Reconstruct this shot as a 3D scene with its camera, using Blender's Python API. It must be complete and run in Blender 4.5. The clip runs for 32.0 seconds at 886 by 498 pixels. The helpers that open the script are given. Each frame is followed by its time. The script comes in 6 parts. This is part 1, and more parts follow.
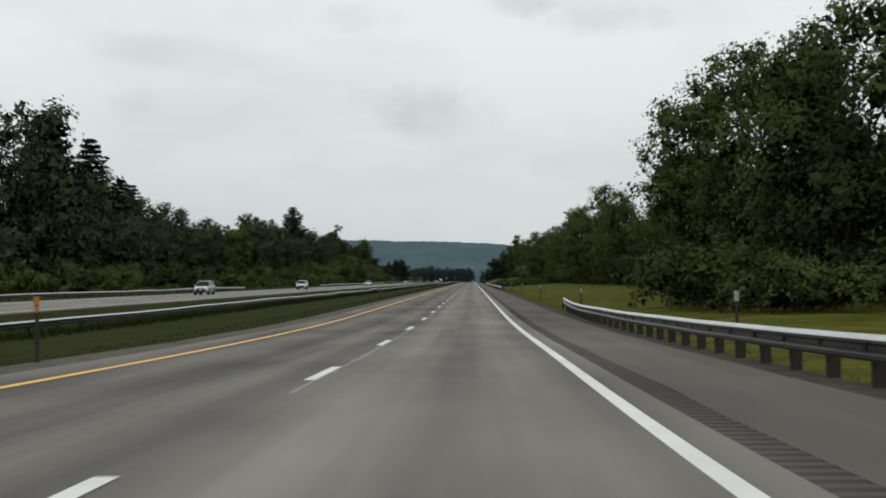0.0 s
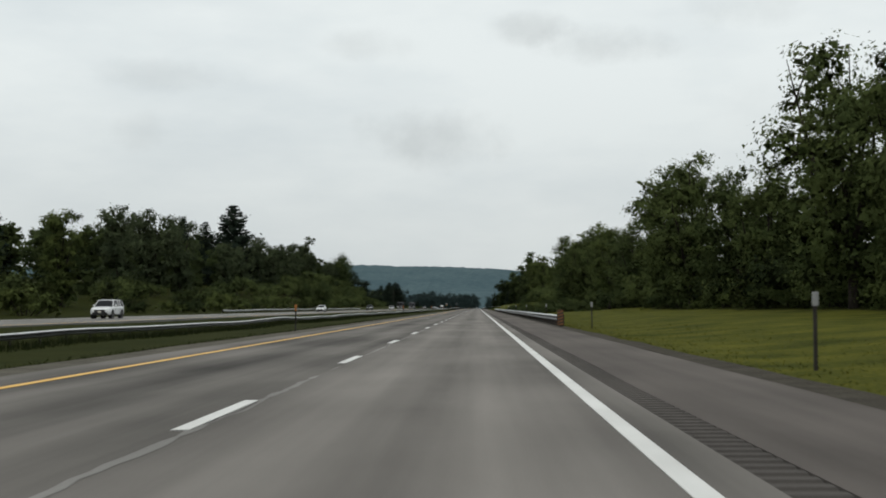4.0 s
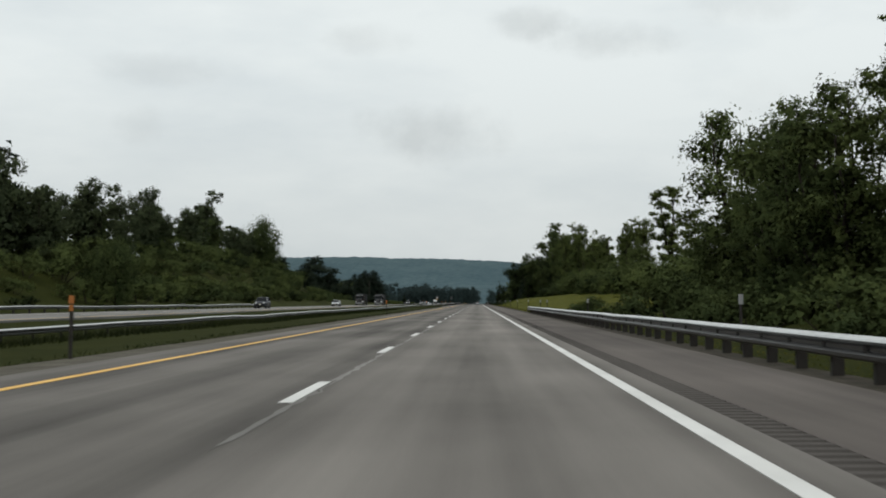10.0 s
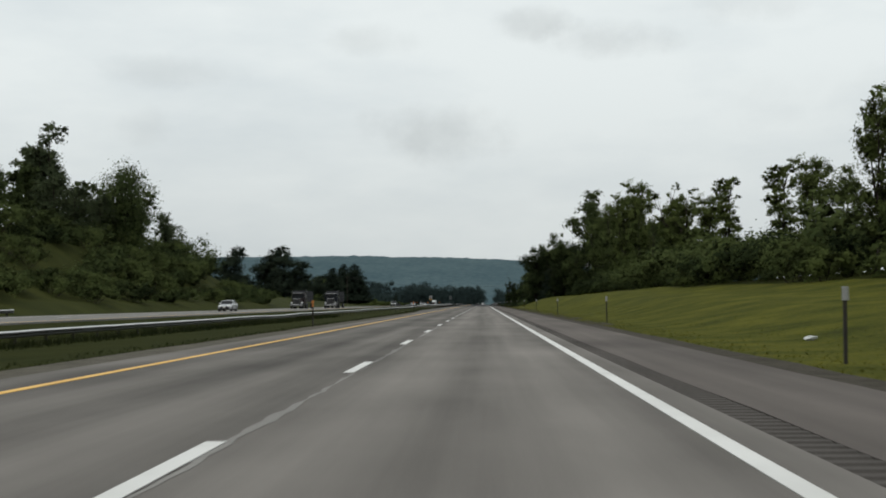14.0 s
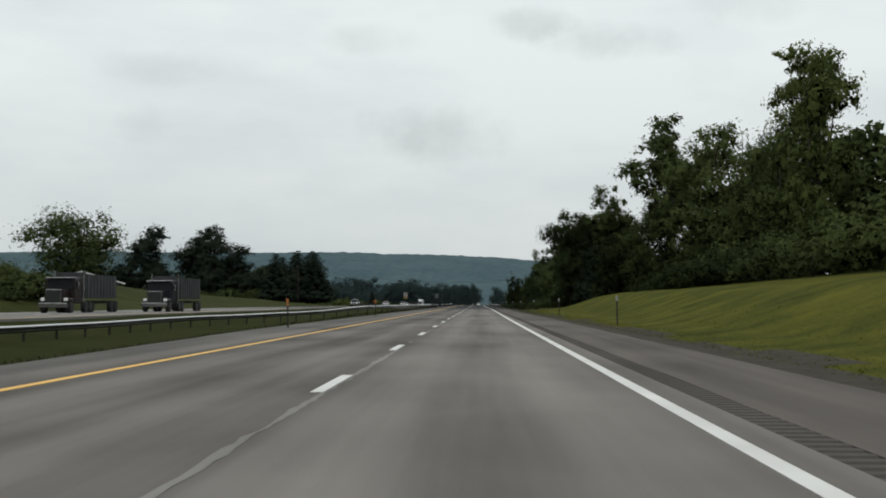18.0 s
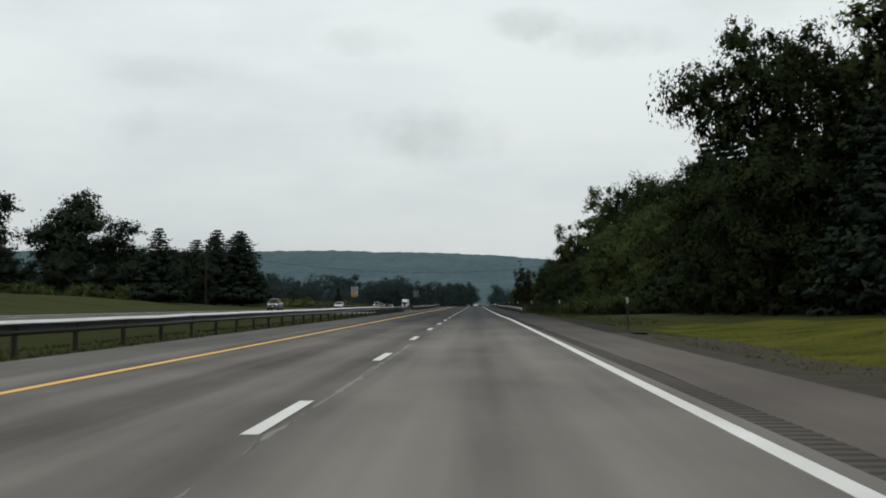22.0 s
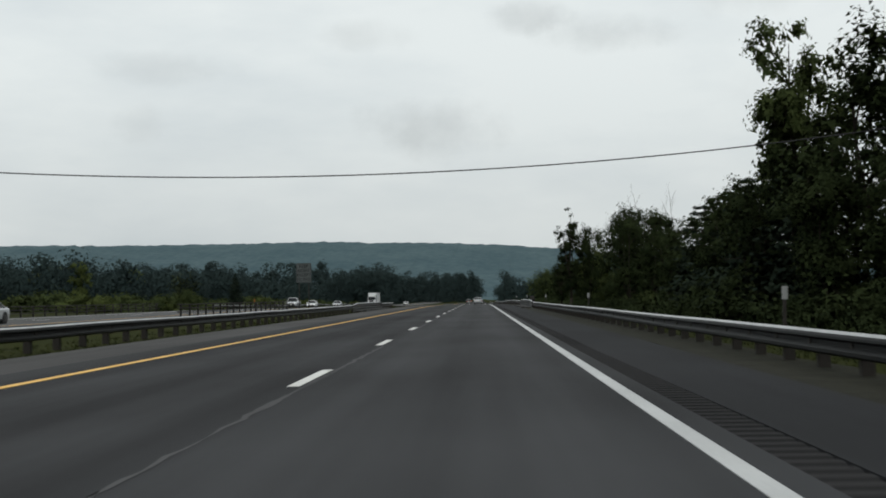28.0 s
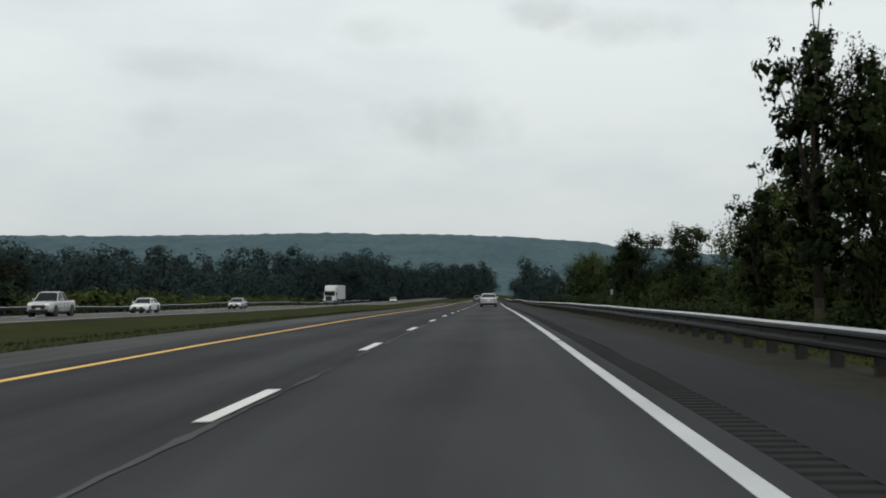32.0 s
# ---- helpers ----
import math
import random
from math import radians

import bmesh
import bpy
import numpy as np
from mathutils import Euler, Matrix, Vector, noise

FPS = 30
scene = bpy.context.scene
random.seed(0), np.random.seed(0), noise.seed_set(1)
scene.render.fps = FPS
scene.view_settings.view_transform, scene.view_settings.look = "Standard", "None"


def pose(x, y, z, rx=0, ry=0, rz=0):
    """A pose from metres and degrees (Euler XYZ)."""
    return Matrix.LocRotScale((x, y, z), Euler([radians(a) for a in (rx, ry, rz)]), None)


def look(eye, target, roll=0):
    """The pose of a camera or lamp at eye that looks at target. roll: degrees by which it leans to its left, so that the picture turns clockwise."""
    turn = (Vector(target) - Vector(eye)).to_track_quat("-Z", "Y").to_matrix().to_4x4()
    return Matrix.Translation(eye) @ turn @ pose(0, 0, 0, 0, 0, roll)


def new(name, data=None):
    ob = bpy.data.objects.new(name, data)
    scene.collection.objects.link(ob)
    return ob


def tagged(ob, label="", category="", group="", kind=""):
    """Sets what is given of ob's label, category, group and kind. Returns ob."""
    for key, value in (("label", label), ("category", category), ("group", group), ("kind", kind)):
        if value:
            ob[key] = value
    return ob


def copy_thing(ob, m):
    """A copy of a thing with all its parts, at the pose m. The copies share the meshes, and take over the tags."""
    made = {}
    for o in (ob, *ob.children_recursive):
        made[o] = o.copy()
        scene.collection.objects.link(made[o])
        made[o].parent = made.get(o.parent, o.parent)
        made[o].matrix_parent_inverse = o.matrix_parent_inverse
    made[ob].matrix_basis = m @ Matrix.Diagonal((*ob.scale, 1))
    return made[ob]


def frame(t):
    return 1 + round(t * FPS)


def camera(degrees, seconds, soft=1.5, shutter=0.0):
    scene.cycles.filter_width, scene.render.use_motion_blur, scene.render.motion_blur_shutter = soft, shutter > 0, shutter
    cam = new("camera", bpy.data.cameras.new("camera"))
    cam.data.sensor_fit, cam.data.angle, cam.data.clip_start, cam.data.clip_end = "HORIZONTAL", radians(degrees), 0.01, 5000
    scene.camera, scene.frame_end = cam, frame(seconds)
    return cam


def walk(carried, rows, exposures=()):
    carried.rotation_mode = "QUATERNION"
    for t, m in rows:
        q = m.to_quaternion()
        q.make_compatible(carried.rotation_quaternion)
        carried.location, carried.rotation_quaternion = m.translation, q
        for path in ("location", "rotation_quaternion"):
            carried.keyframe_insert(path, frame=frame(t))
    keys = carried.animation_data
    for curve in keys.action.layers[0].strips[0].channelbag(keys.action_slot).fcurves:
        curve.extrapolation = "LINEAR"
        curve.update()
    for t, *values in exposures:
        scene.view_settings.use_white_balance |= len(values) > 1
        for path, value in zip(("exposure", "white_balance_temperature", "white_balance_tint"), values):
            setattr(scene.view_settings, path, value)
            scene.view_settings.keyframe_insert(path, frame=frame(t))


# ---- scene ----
cam = camera(39.77, 32.0, soft=1.85, shutter=0.12)
# seconds, x, y, z in metres; pitch, roll, yaw in degrees
PATH = [
    (0, 2.16, -1.93, 1.730, 1.449, 0.426, 1.384),
    (0.5, 2.21, 14.04, 1.442, 1.608, -0.032, 1.380),
    (1, 2.25, 30.01, 1.200, 1.946, 0.226, 1.438),
    (1.5, 2.30, 45.99, 1.059, 2.183, 0.082, 1.370),
    (2, 2.34, 61.96, 1.020, 2.646, 0.048, 1.366),
    (2.5, 2.39, 77.93, 1.020, 2.786, 0.104, 1.418),
    (3, 2.44, 93.90, 1.020, 2.673, 0.394, 1.574),
    (3.5, 2.49, 109.88, 1.020, 2.718, 0.227, 1.611),
    (5.5, 2.46, 174.09, 1.020, 2.696, 0.468, 1.648),
    (6, 2.44, 190.17, 1.020, 2.684, 0.328, 1.799),
    (6.5, 2.33, 206.25, 1.020, 2.709, 0.428, 2.054),
    (7, 2.22, 222.32, 1.020, 2.533, 0.878, 2.025),
    (7.5, 2.11, 238.40, 1.020, 2.535, 0.057, 1.908),
    (8, 2.01, 254.48, 1.020, 2.656, 0.165, 1.694),
    (8.5, 1.96, 270.56, 1.020, 2.323, 0.021, 1.833),
    (9, 1.92, 286.64, 1.020, 2.485, 0.049, 1.804),
    (9.5, 1.87, 302.71, 1.020, 2.494, -0.232, 1.574),
    (10, 1.95, 318.77, 1.020, 2.479, 0.182, 1.607),
    (10.5, 1.97, 334.84, 1.020, 2.653, 0.532, 1.669),
    (11, 2.02, 350.91, 1.020, 2.641, 0.166, 1.728),
    (11.5, 2.00, 366.97, 1.020, 2.805, 0.212, 1.730),
    (12, 1.99, 383.04, 1.020, 2.674, 0.127, 1.777),
    (12.5, 1.97, 399.10, 1.020, 2.564, -0.096, 1.746),
    (13, 1.98, 415.17, 1.020, 2.661, -0.120, 1.783),
    (13.5, 1.98, 431.24, 1.020, 2.707, -0.059, 1.900),
    (14, 1.98, 447.30, 1.020, 2.512, 0.426, 1.863),
    (14.5, 1.95, 463.06, 1.020, 2.546, -0.116, 1.805),
    (16.5, 1.85, 526.09, 1.020, 2.393, -0.119, 1.851),
    (17, 1.81, 541.85, 1.020, 2.526, -0.211, 1.835),
    (17.5, 1.82, 557.61, 1.020, 2.529, -0.161, 1.741),
    (18, 1.82, 573.37, 1.020, 2.498, -0.088, 1.638),
    (18.5, 1.80, 589.13, 1.020, 2.410, -0.103, 1.590),
    (19, 1.78, 604.88, 1.020, 2.468, 0.151, 1.671),
    (19.5, 1.76, 620.68, 1.020, 2.383, 0.200, 1.625),
    (20, 1.74, 636.47, 1.020, 2.465, 0.056, 1.670),
    (20.5, 1.74, 652.26, 1.020, 2.620, -0.029, 1.632),
    (21, 1.74, 668.05, 1.020, 2.634, 0.006, 1.630),
    (21.5, 1.75, 683.84, 1.020, 2.501, -0.214, 1.576),
    (22, 1.75, 699.63, 1.020, 2.521, 0.189, 1.496),
    (22.5, 1.84, 715.43, 1.020, 2.448, -0.003, 1.478),
    (23, 1.93, 731.22, 1.020, 2.430, 0.238, 1.453),
    (23.5, 2.03, 747.01, 1.020, 2.570, 0.481, 1.512),
    (24, 2.12, 762.80, 1.020, 2.500, 0.625, 1.609),
    (24.5, 2.09, 778.69, 1.020, 2.502, 0.670, 1.658),
    (25, 2.06, 794.57, 1.020, 2.447, 0.668, 1.727),
    (25.5, 2.02, 810.46, 1.020, 2.346, 0.572, 1.774),
    (27.5, 2.14, 874.01, 1.020, 2.337, 0.138, 1.875),
    (28, 2.19, 889.89, 1.020, 2.257, 0.934, 1.689),
    (28.5, 2.24, 905.70, 1.020, 2.276, 0.152, 1.626),
    (29, 2.30, 921.51, 1.020, 2.355, 0.822, 1.609),
    (29.5, 2.36, 937.32, 1.020, 2.231, 0.557, 1.842),
    (30, 2.42, 953.13, 1.020, 2.161, 1.284, 1.907),
    (30.5, 2.39, 968.94, 1.020, 2.115, 0.683, 1.925),
    (31, 2.37, 984.75, 1.020, 2.089, 0.935, 2.150),
    (31.5, 2.35, 1000.56, 1.020, 2.018, 0.761, 2.108),
    (32, 2.33, 1016.37, 1.020, 2.028, 0.622, 2.288),
]
walk(cam, [(t, pose(x, y, z, 90 + pitch, roll, yaw)) for t, x, y, z, pitch, roll, yaw in PATH],
     exposures=[(0, 0.0), (20, 0.0), (27, -0.03), (32, -0.03)])

# ---- sky and sun: bright overcast with soft grey clouds ----
SUN_EL, SUN_ROT = radians(70), radians(200)
world = bpy.data.worlds.new("overcast_sky")
scene.world = world
world.use_nodes = True
wn, wl = world.node_tree.nodes, world.node_tree.links
wn.clear()


def wmath(op, a, b=None):
    n = wn.new("ShaderNodeMath")
    n.operation = op
    for i, v in enumerate((a, b)):
        if v is None:
            continue
        if isinstance(v, (int, float)):
            n.inputs[i].default_value = v
        else:
            wl.new(v, n.inputs[i])
    return n.outputs[0]


def wnoise(scale, detail, rough, vector):
    n = wn.new("ShaderNodeTexNoise")
    n.inputs["Scale"].default_value, n.inputs["Detail"].default_value, n.inputs["Roughness"].default_value = scale, detail, rough
    wl.new(vector, n.inputs["Vector"])
    return n.outputs["Fac"]


def wscale(vector, factor):
    n = wn.new("ShaderNodeVectorMath")
    n.operation = "SCALE"
    wl.new(vector, n.inputs[0])
    if isinstance(factor, float):
        n.inputs["Scale"].default_value = factor
    else:
        wl.new(factor, n.inputs["Scale"])
    return n.outputs["Vector"]


sky = wn.new("ShaderNodeTexSky")
sky.sky_type, sky.sun_disc, sky.sun_elevation, sky.sun_rotation = "NISHITA", False, SUN_EL, SUN_ROT
sky.dust_density = 6.0
coord = wn.new("ShaderNodeTexCoord").outputs["Generated"]
mapping = wn.new("ShaderNodeMapping")
mapping.inputs["Scale"].default_value = (2.2, 2.2, 6.5)
wl.new(coord, mapping.inputs["Vector"])
ramp = wn.new("ShaderNodeValToRGB")
ramp.color_ramp.elements[0].position, ramp.color_ramp.elements[0].color = 0.30, (0.722, 0.785, 0.802, 1)
ramp.color_ramp.elements[1].position, ramp.color_ramp.elements[1].color = 0.62, (0.846, 0.90, 0.898, 1)
wl.new(wnoise(2.1, 7.0, 0.55, mapping.outputs["Vector"]), ramp.inputs["Fac"])
# darker cloud banks: azimuth, elevation, half sizes in degrees, depth
sep = wn.new("ShaderNodeSeparateXYZ")
wl.new(coord, sep.inputs["Vector"])
az = wmath("ARCTAN2", sep.outputs["X"], sep.outputs["Y"])
el = wmath("ARCSINE", sep.outputs["Z"])
wobble = wmath("MULTIPLY", wmath("SUBTRACT", wnoise(17.0, 7.0, 0.6, coord), 0.5), 4.2)
shade = None
for a0, e0, sa, se, depth in ((-2.4, 7.9, 2.6, 1.2, 0.15), (6.3, 12.1, 2.4, 0.7, 0.17), (2.4, 12.9, 1.6, 0.6, 0.15),
                              (-5.2, 12.2, 2.0, 0.6, 0.10), (-14.5, 10.6, 2.8, 0.6, 0.09), (-15.5, 8.0, 1.5, 0.7, 0.07),
                              (12.5, 13.4, 2.0, 0.8, 0.12), (16.0, 9.0, 4.0, 1.2, 0.06)):
    du = wmath("DIVIDE", wmath("SUBTRACT", az, radians(a0)), radians(sa * 1.2))
    dv = wmath("DIVIDE", wmath("SUBTRACT", el, radians(e0)), radians(se * 1.2))
    rr = wmath("ADD", wmath("ADD", wmath("MULTIPLY", du, du), wmath("MULTIPLY", dv, dv)), wobble)
    soft = wn.new("ShaderNodeMapRange")
    soft.interpolation_type = "SMOOTHSTEP"
    soft.inputs["From Min"].default_value, soft.inputs["From Max"].default_value = 1.5, -0.9
    soft.inputs["To Max"].default_value = depth * 1.1
    wl.new(rr, soft.inputs["Value"])
    shade = soft.outputs["Result"] if shade is None else wmath("ADD", shade, soft.outputs["Result"])
# the overcast greys towards the horizon
low = wn.new("ShaderNodeMapRange")
low.interpolation_type = "SMOOTHSTEP"
low.inputs["From Min"].default_value, low.inputs["From Max"].default_value = radians(-1), radians(13)
low.inputs["To Min"].default_value, low.inputs["To Max"].default_value = 0.20, 0.0
wl.new(el, low.inputs["Value"])
shade = wmath("ADD", shade, low.outputs["Result"])
mix = wn.new("ShaderNodeMix")
mix.data_type = "RGBA"
mix.inputs[0].default_value = 0.93
wl.new(wscale(sky.outputs["Color"], 0.08), mix.inputs[6])
wl.new(wscale(ramp.outputs["Color"], wmath("SUBTRACT", 1.0, shade)), mix.inputs[7])
bg = wn.new("ShaderNodeBackground")
wl.new(mix.outputs[2], bg.inputs["Color"])
wl.new(bg.outputs["Background"], wn.new("ShaderNodeOutputWorld").inputs["Surface"])

sun = new("sun", bpy.data.lights.new("sun", "SUN"))
sun.data.energy, sun.data.angle, sun.data.color = 0.64, radians(20), (1.0, 0.95, 0.88)
sun.matrix_basis = look((30 * math.sin(SUN_ROT), 30 * math.cos(SUN_ROT), 60 + 30 * math.tan(SUN_EL)), (0, 0, 60))

# ---- materials ----


def mat(name, dark, light, scale=3.0, rough=0.85, metal=0.0, bump=0.0, bscale=40.0, rnd=0.0, fine=0.25, island=False, trans=0.0, low=0.3, high=0.7, spec=0.5, detail=4.0):
    """A surface whose colour runs from dark to light by noise at two scales."""
    m = bpy.data.materials.new(name)
    m.use_nodes = True
    nt, nodes = m.node_tree.links, m.node_tree.nodes
    bsdf = nodes["Principled BSDF"]
    bsdf.inputs["Roughness"].default_value, bsdf.inputs["Metallic"].default_value = rough, metal
    bsdf.inputs["Specular IOR Level"].default_value = spec
    tc = nodes.new("ShaderNodeTexCoord")
    n1 = nodes.new("ShaderNodeTexNoise")
    n1.inputs["Scale"].default_value, n1.inputs["Detail"].default_value = scale, detail
    n2 = nodes.new("ShaderNodeTexNoise")
    n2.inputs["Scale"].default_value, n2.inputs["Detail"].default_value = bscale, 3.0
    for n in (n1, n2):
        nt.new(tc.outputs["Object"], n.inputs["Vector"])
    both = nodes.new("ShaderNodeMix")
    both.inputs[0].default_value = fine
    nt.new(n1.outputs["Fac"], both.inputs[2])
    nt.new(n2.outputs["Fac"], both.inputs[3])
    fac = both.outputs[0]
    if rnd:
        src = nodes.new("ShaderNodeNewGeometry").outputs["Random Per Island"] if island else nodes.new("ShaderNodeObjectInfo").outputs["Random"]
        ma = nodes.new("ShaderNodeMath")
        ma.operation = "MULTIPLY_ADD"
        ma.inputs[1].default_value, ma.inputs[2].default_value = rnd, -rnd / 2
        nt.new(src, ma.inputs[0])
        ad = nodes.new("ShaderNodeMath")
        nt.new(fac, ad.inputs[0])
        nt.new(ma.outputs[0], ad.inputs[1])
        fac = ad.outputs[0]
    cr = nodes.new("ShaderNodeValToRGB")
    cr.color_ramp.elements[0].position, cr.color_ramp.elements[0].color = low, (*dark, 1)
    cr.color_ramp.elements[1].position, cr.color_ramp.elements[1].color = high, (*light, 1)
    nt.new(fac, cr.inputs["Fac"])
    nt.new(cr.outputs["Color"], bsdf.inputs["Base Color"])
    if bump:
        b = nodes.new("ShaderNodeBump")
        b.inputs["Strength"].default_value, b.inputs["Distance"].default_value = bump, 0.02
        nt.new(n2.outputs["Fac"], b.inputs["Height"])
        nt.new(b.outputs["Normal"], bsdf.inputs["Normal"])
    if trans:
        tr = nodes.new("ShaderNodeBsdfTranslucent")
        nt.new(cr.outputs["Color"], tr.inputs["Color"])
        mx = nodes.new("ShaderNodeMixShader")
        mx.inputs[0].default_value = trans
        nt.new(bsdf.outputs["BSDF"], mx.inputs[1])
        nt.new(tr.outputs["BSDF"], mx.inputs[2])
        nt.new(mx.outputs["Shader"], nodes["Material Output"].inputs["Surface"])
    return m


def plain(name, col, rough=0.5, metal=0.0, spec=0.5):
    return mat(name, tuple(c * 0.9 for c in col), tuple(min(1, c * 1.08) for c in col), 2.0, rough, metal, spec=spec)


def paving(name, old, dimmed, tracks, fine=0.35):
    """Asphalt: browner at first (old), darker from about 750 m on, where a dimmer exposure is put into the colour; worn
    wheel tracks along each lane, streaks along the road and fine grit.
    """
    m = bpy.data.materials.new(name)
    m.use_nodes = True
    nodes, nt = m.node_tree.nodes, m.node_tree.links
    bsdf = nodes["Principled BSDF"]
    bsdf.inputs["Roughness"].default_value, bsdf.inputs["Specular IOR Level"].default_value = 0.92, 0.1
    pos = nodes.new("ShaderNodeNewGeometry").outputs["Position"]

    def math_node(op, a, b=None, c=None):
        n = nodes.new("ShaderNodeMath")
        n.operation = op
        for i, v in enumerate((a, b, c)):
            if isinstance(v, (int, float)):
                n.inputs[i].default_value = v
            elif v is not None:
                nt.new(v, n.inputs[i])
        return n.outputs[0]

    def grain(scale, detail, stretch):
        mp = nodes.new("ShaderNodeMapping")
        mp.inputs["Scale"].default_value = stretch
        nt.new(pos, mp.inputs["Vector"])
        n = nodes.new("ShaderNodeTexNoise")
        n.inputs["Scale"].default_value, n.inputs["Detail"].default_value = scale, detail
        nt.new(mp.outputs["Vector"], n.inputs["Vector"])
        return n.outputs["Fac"]

    xyz = nodes.new("ShaderNodeSeparateXYZ")
    nt.new(pos, xyz.inputs["Vector"])
    # later stretch darkened in its colour in place of a lower exposure
    dimming = nodes.new("ShaderNodeMapRange")
    dimming.interpolation_type = "SMOOTHSTEP"
    dimming.inputs["From Min"].default_value, dimming.inputs["From Max"].default_value = 715, 800
    nt.new(xyz.outputs["Y"], dimming.inputs["Value"])
    base_c = nodes.new("ShaderNodeMix")
    base_c.data_type = "RGBA"
    base_c.inputs[6].default_value, base_c.inputs[7].default_value = (*old, 1), (*dimmed, 1)
    nt.new(dimming.outputs["Result"], base_c.inputs[0])
    wander = math_node("MULTIPLY_ADD", grain(0.05, 2.0, (1, 1, 1)), 0.8, -0.4)
    phase = math_node("MULTIPLY", math_node("ADD", xyz.outputs["X"], wander), 2 * math.pi / 1.83)
    track = math_node("MULTIPLY", math_node("COSINE", phase), -tracks)
    streak = math_node("MULTIPLY_ADD", grain(1.0, 4.0, (2.2, 0.05, 1)), 0.7, -0.35)
    patch = math_node("MULTIPLY_ADD", grain(0.3, 5.0, (1, 0.4, 1)), 1.2, -0.6)
    lane = nodes.new("ShaderNodeMapRange")
    lane.inputs["From Min"].default_value, lane.inputs["From Max"].default_value = -0.3, 0.3
    lane.inputs["To Min"].default_value, lane.inputs["To Max"].default_value = -1.65 * tracks, 0.0
    nt.new(xyz.outputs["X"], lane.inputs["Value"])
    patch = math_node("ADD", patch, lane.outputs["Result"])
    grit = grain(55, 3.0, (1, 1, 1))
    gritty = math_node("MULTIPLY_ADD", grit, fine, -fine / 2)
    total = math_node("ADD", math_node("ADD", math_node("ADD", track, streak), math_node("ADD", patch, gritty)), 1.0)
    out = nodes.new("ShaderNodeVectorMath")
    out.operation = "SCALE"
    nt.new(base_c.outputs[2], out.inputs[0])
    nt.new(total, out.inputs["Scale"])
    nt.new(out.outputs["Vector"], bsdf.inputs["Base Color"])
    bp = nodes.new("ShaderNodeBump")
    bp.inputs["Strength"].default_value, bp.inputs["Distance"].default_value = 0.3, 0.01
    nt.new(grit, bp.inputs["Height"])
    nt.new(bp.outputs["Normal"], bsdf.inputs["Normal"])
    return m


M_ASPHALT = paving("asphalt", (0.170, 0.157, 0.143), (0.039, 0.0400, 0.0425), 0.15)
M_SHOULDER = paving("shoulder_asphalt", (0.113, 0.099, 0.090), (0.0195, 0.0202, 0.022), 0.0)
M_INNER = paving("median_shoulder_asphalt", (0.112, 0.105, 0.099), (0.062, 0.061, 0.061), 0.0)
M_RUMBLE = paving("rumble_asphalt", (0.086, 0.078, 0.071), (0.021, 0.0205, 0.021), 0.0)
# groove faces: the shade inside the milled grooves is put into the colour
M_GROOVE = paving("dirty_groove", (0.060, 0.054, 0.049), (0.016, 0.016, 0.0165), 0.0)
M_GRAVEL = mat("verge_gravel", (0.024, 0.021, 0.015), (0.078, 0.068, 0.054), 1.5, 0.95, bump=0.8, bscale=25, fine=0.5, spec=0.1)
M_DARKGRIT = mat("damp_dark_verge", (0.010, 0.011, 0.007), (0.034, 0.033, 0.024), 1.5, 0.95, bump=0.8, bscale=25, fine=0.5, spec=0.1)
M_GRIT = mat("pale_verge_gravel", (0.045, 0.041, 0.031), (0.135, 0.122, 0.098), 1.2, 0.95, bump=0.8, bscale=25, fine=0.5, spec=0.1)
M_WHITE = mat("white_road_paint", (0.56, 0.555, 0.53), (0.73, 0.725, 0.7), 0.7, 0.7, bump=0.2, bscale=50)
M_WORN = mat("worn_white_road_paint", (0.36, 0.37, 0.37), (0.56, 0.57, 0.57), 0.5, 0.75, bump=0.2, bscale=50, fine=0.5)
M_YELLOW = mat("yellow_road_paint", (0.66, 0.37, 0.075), (0.80, 0.48, 0.115), 0.7, 0.7, bump=0.2, bscale=50)
M_SEAM = paving("sealed_joint", (0.215, 0.207, 0.194), (0.074, 0.074, 0.076), 0.0, 0.8)
M_GRASS = mat("mown_grass", (0.03, 0.038, 0.006), (0.106, 0.104, 0.015), 0.4, 0.95, bump=1.0, bscale=9, fine=0.4, spec=0.03, low=0.36, high=0.66, detail=9.0)
M_SLOPE = mat("brushy_slope_grass", (0.018, 0.024, 0.007), (0.050, 0.054, 0.015), 0.2, 0.95, bump=1.0, bscale=6, fine=0.4, spec=0.03, detail=9.0)
M_ROUGH = mat("rough_unmown_grass", (0.014, 0.019, 0.004), (0.034, 0.037, 0.009), 0.25, 0.95, bump=1.0, bscale=7, fine=0.5, spec=0.02)
M_BLADE = mat("grass_blades", (0.010, 0.015, 0.004), (0.022, 0.027, 0.008), 0.2, 0.9, rnd=0.3, island=True, trans=0.15, spec=0.1)
M_LAWN_BLADE = mat("mown_grass_blades", (0.033, 0.04, 0.006), (0.114, 0.108, 0.016), 0.2, 0.9, rnd=0.6, island=True, trans=0.15, spec=0.1)
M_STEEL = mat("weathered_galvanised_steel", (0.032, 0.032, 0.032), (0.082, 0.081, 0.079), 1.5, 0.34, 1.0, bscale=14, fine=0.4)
# brighter steel that paints the sky's reflection onto the rails' top lip
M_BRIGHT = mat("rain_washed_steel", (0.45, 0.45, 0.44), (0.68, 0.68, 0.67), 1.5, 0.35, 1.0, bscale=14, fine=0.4)
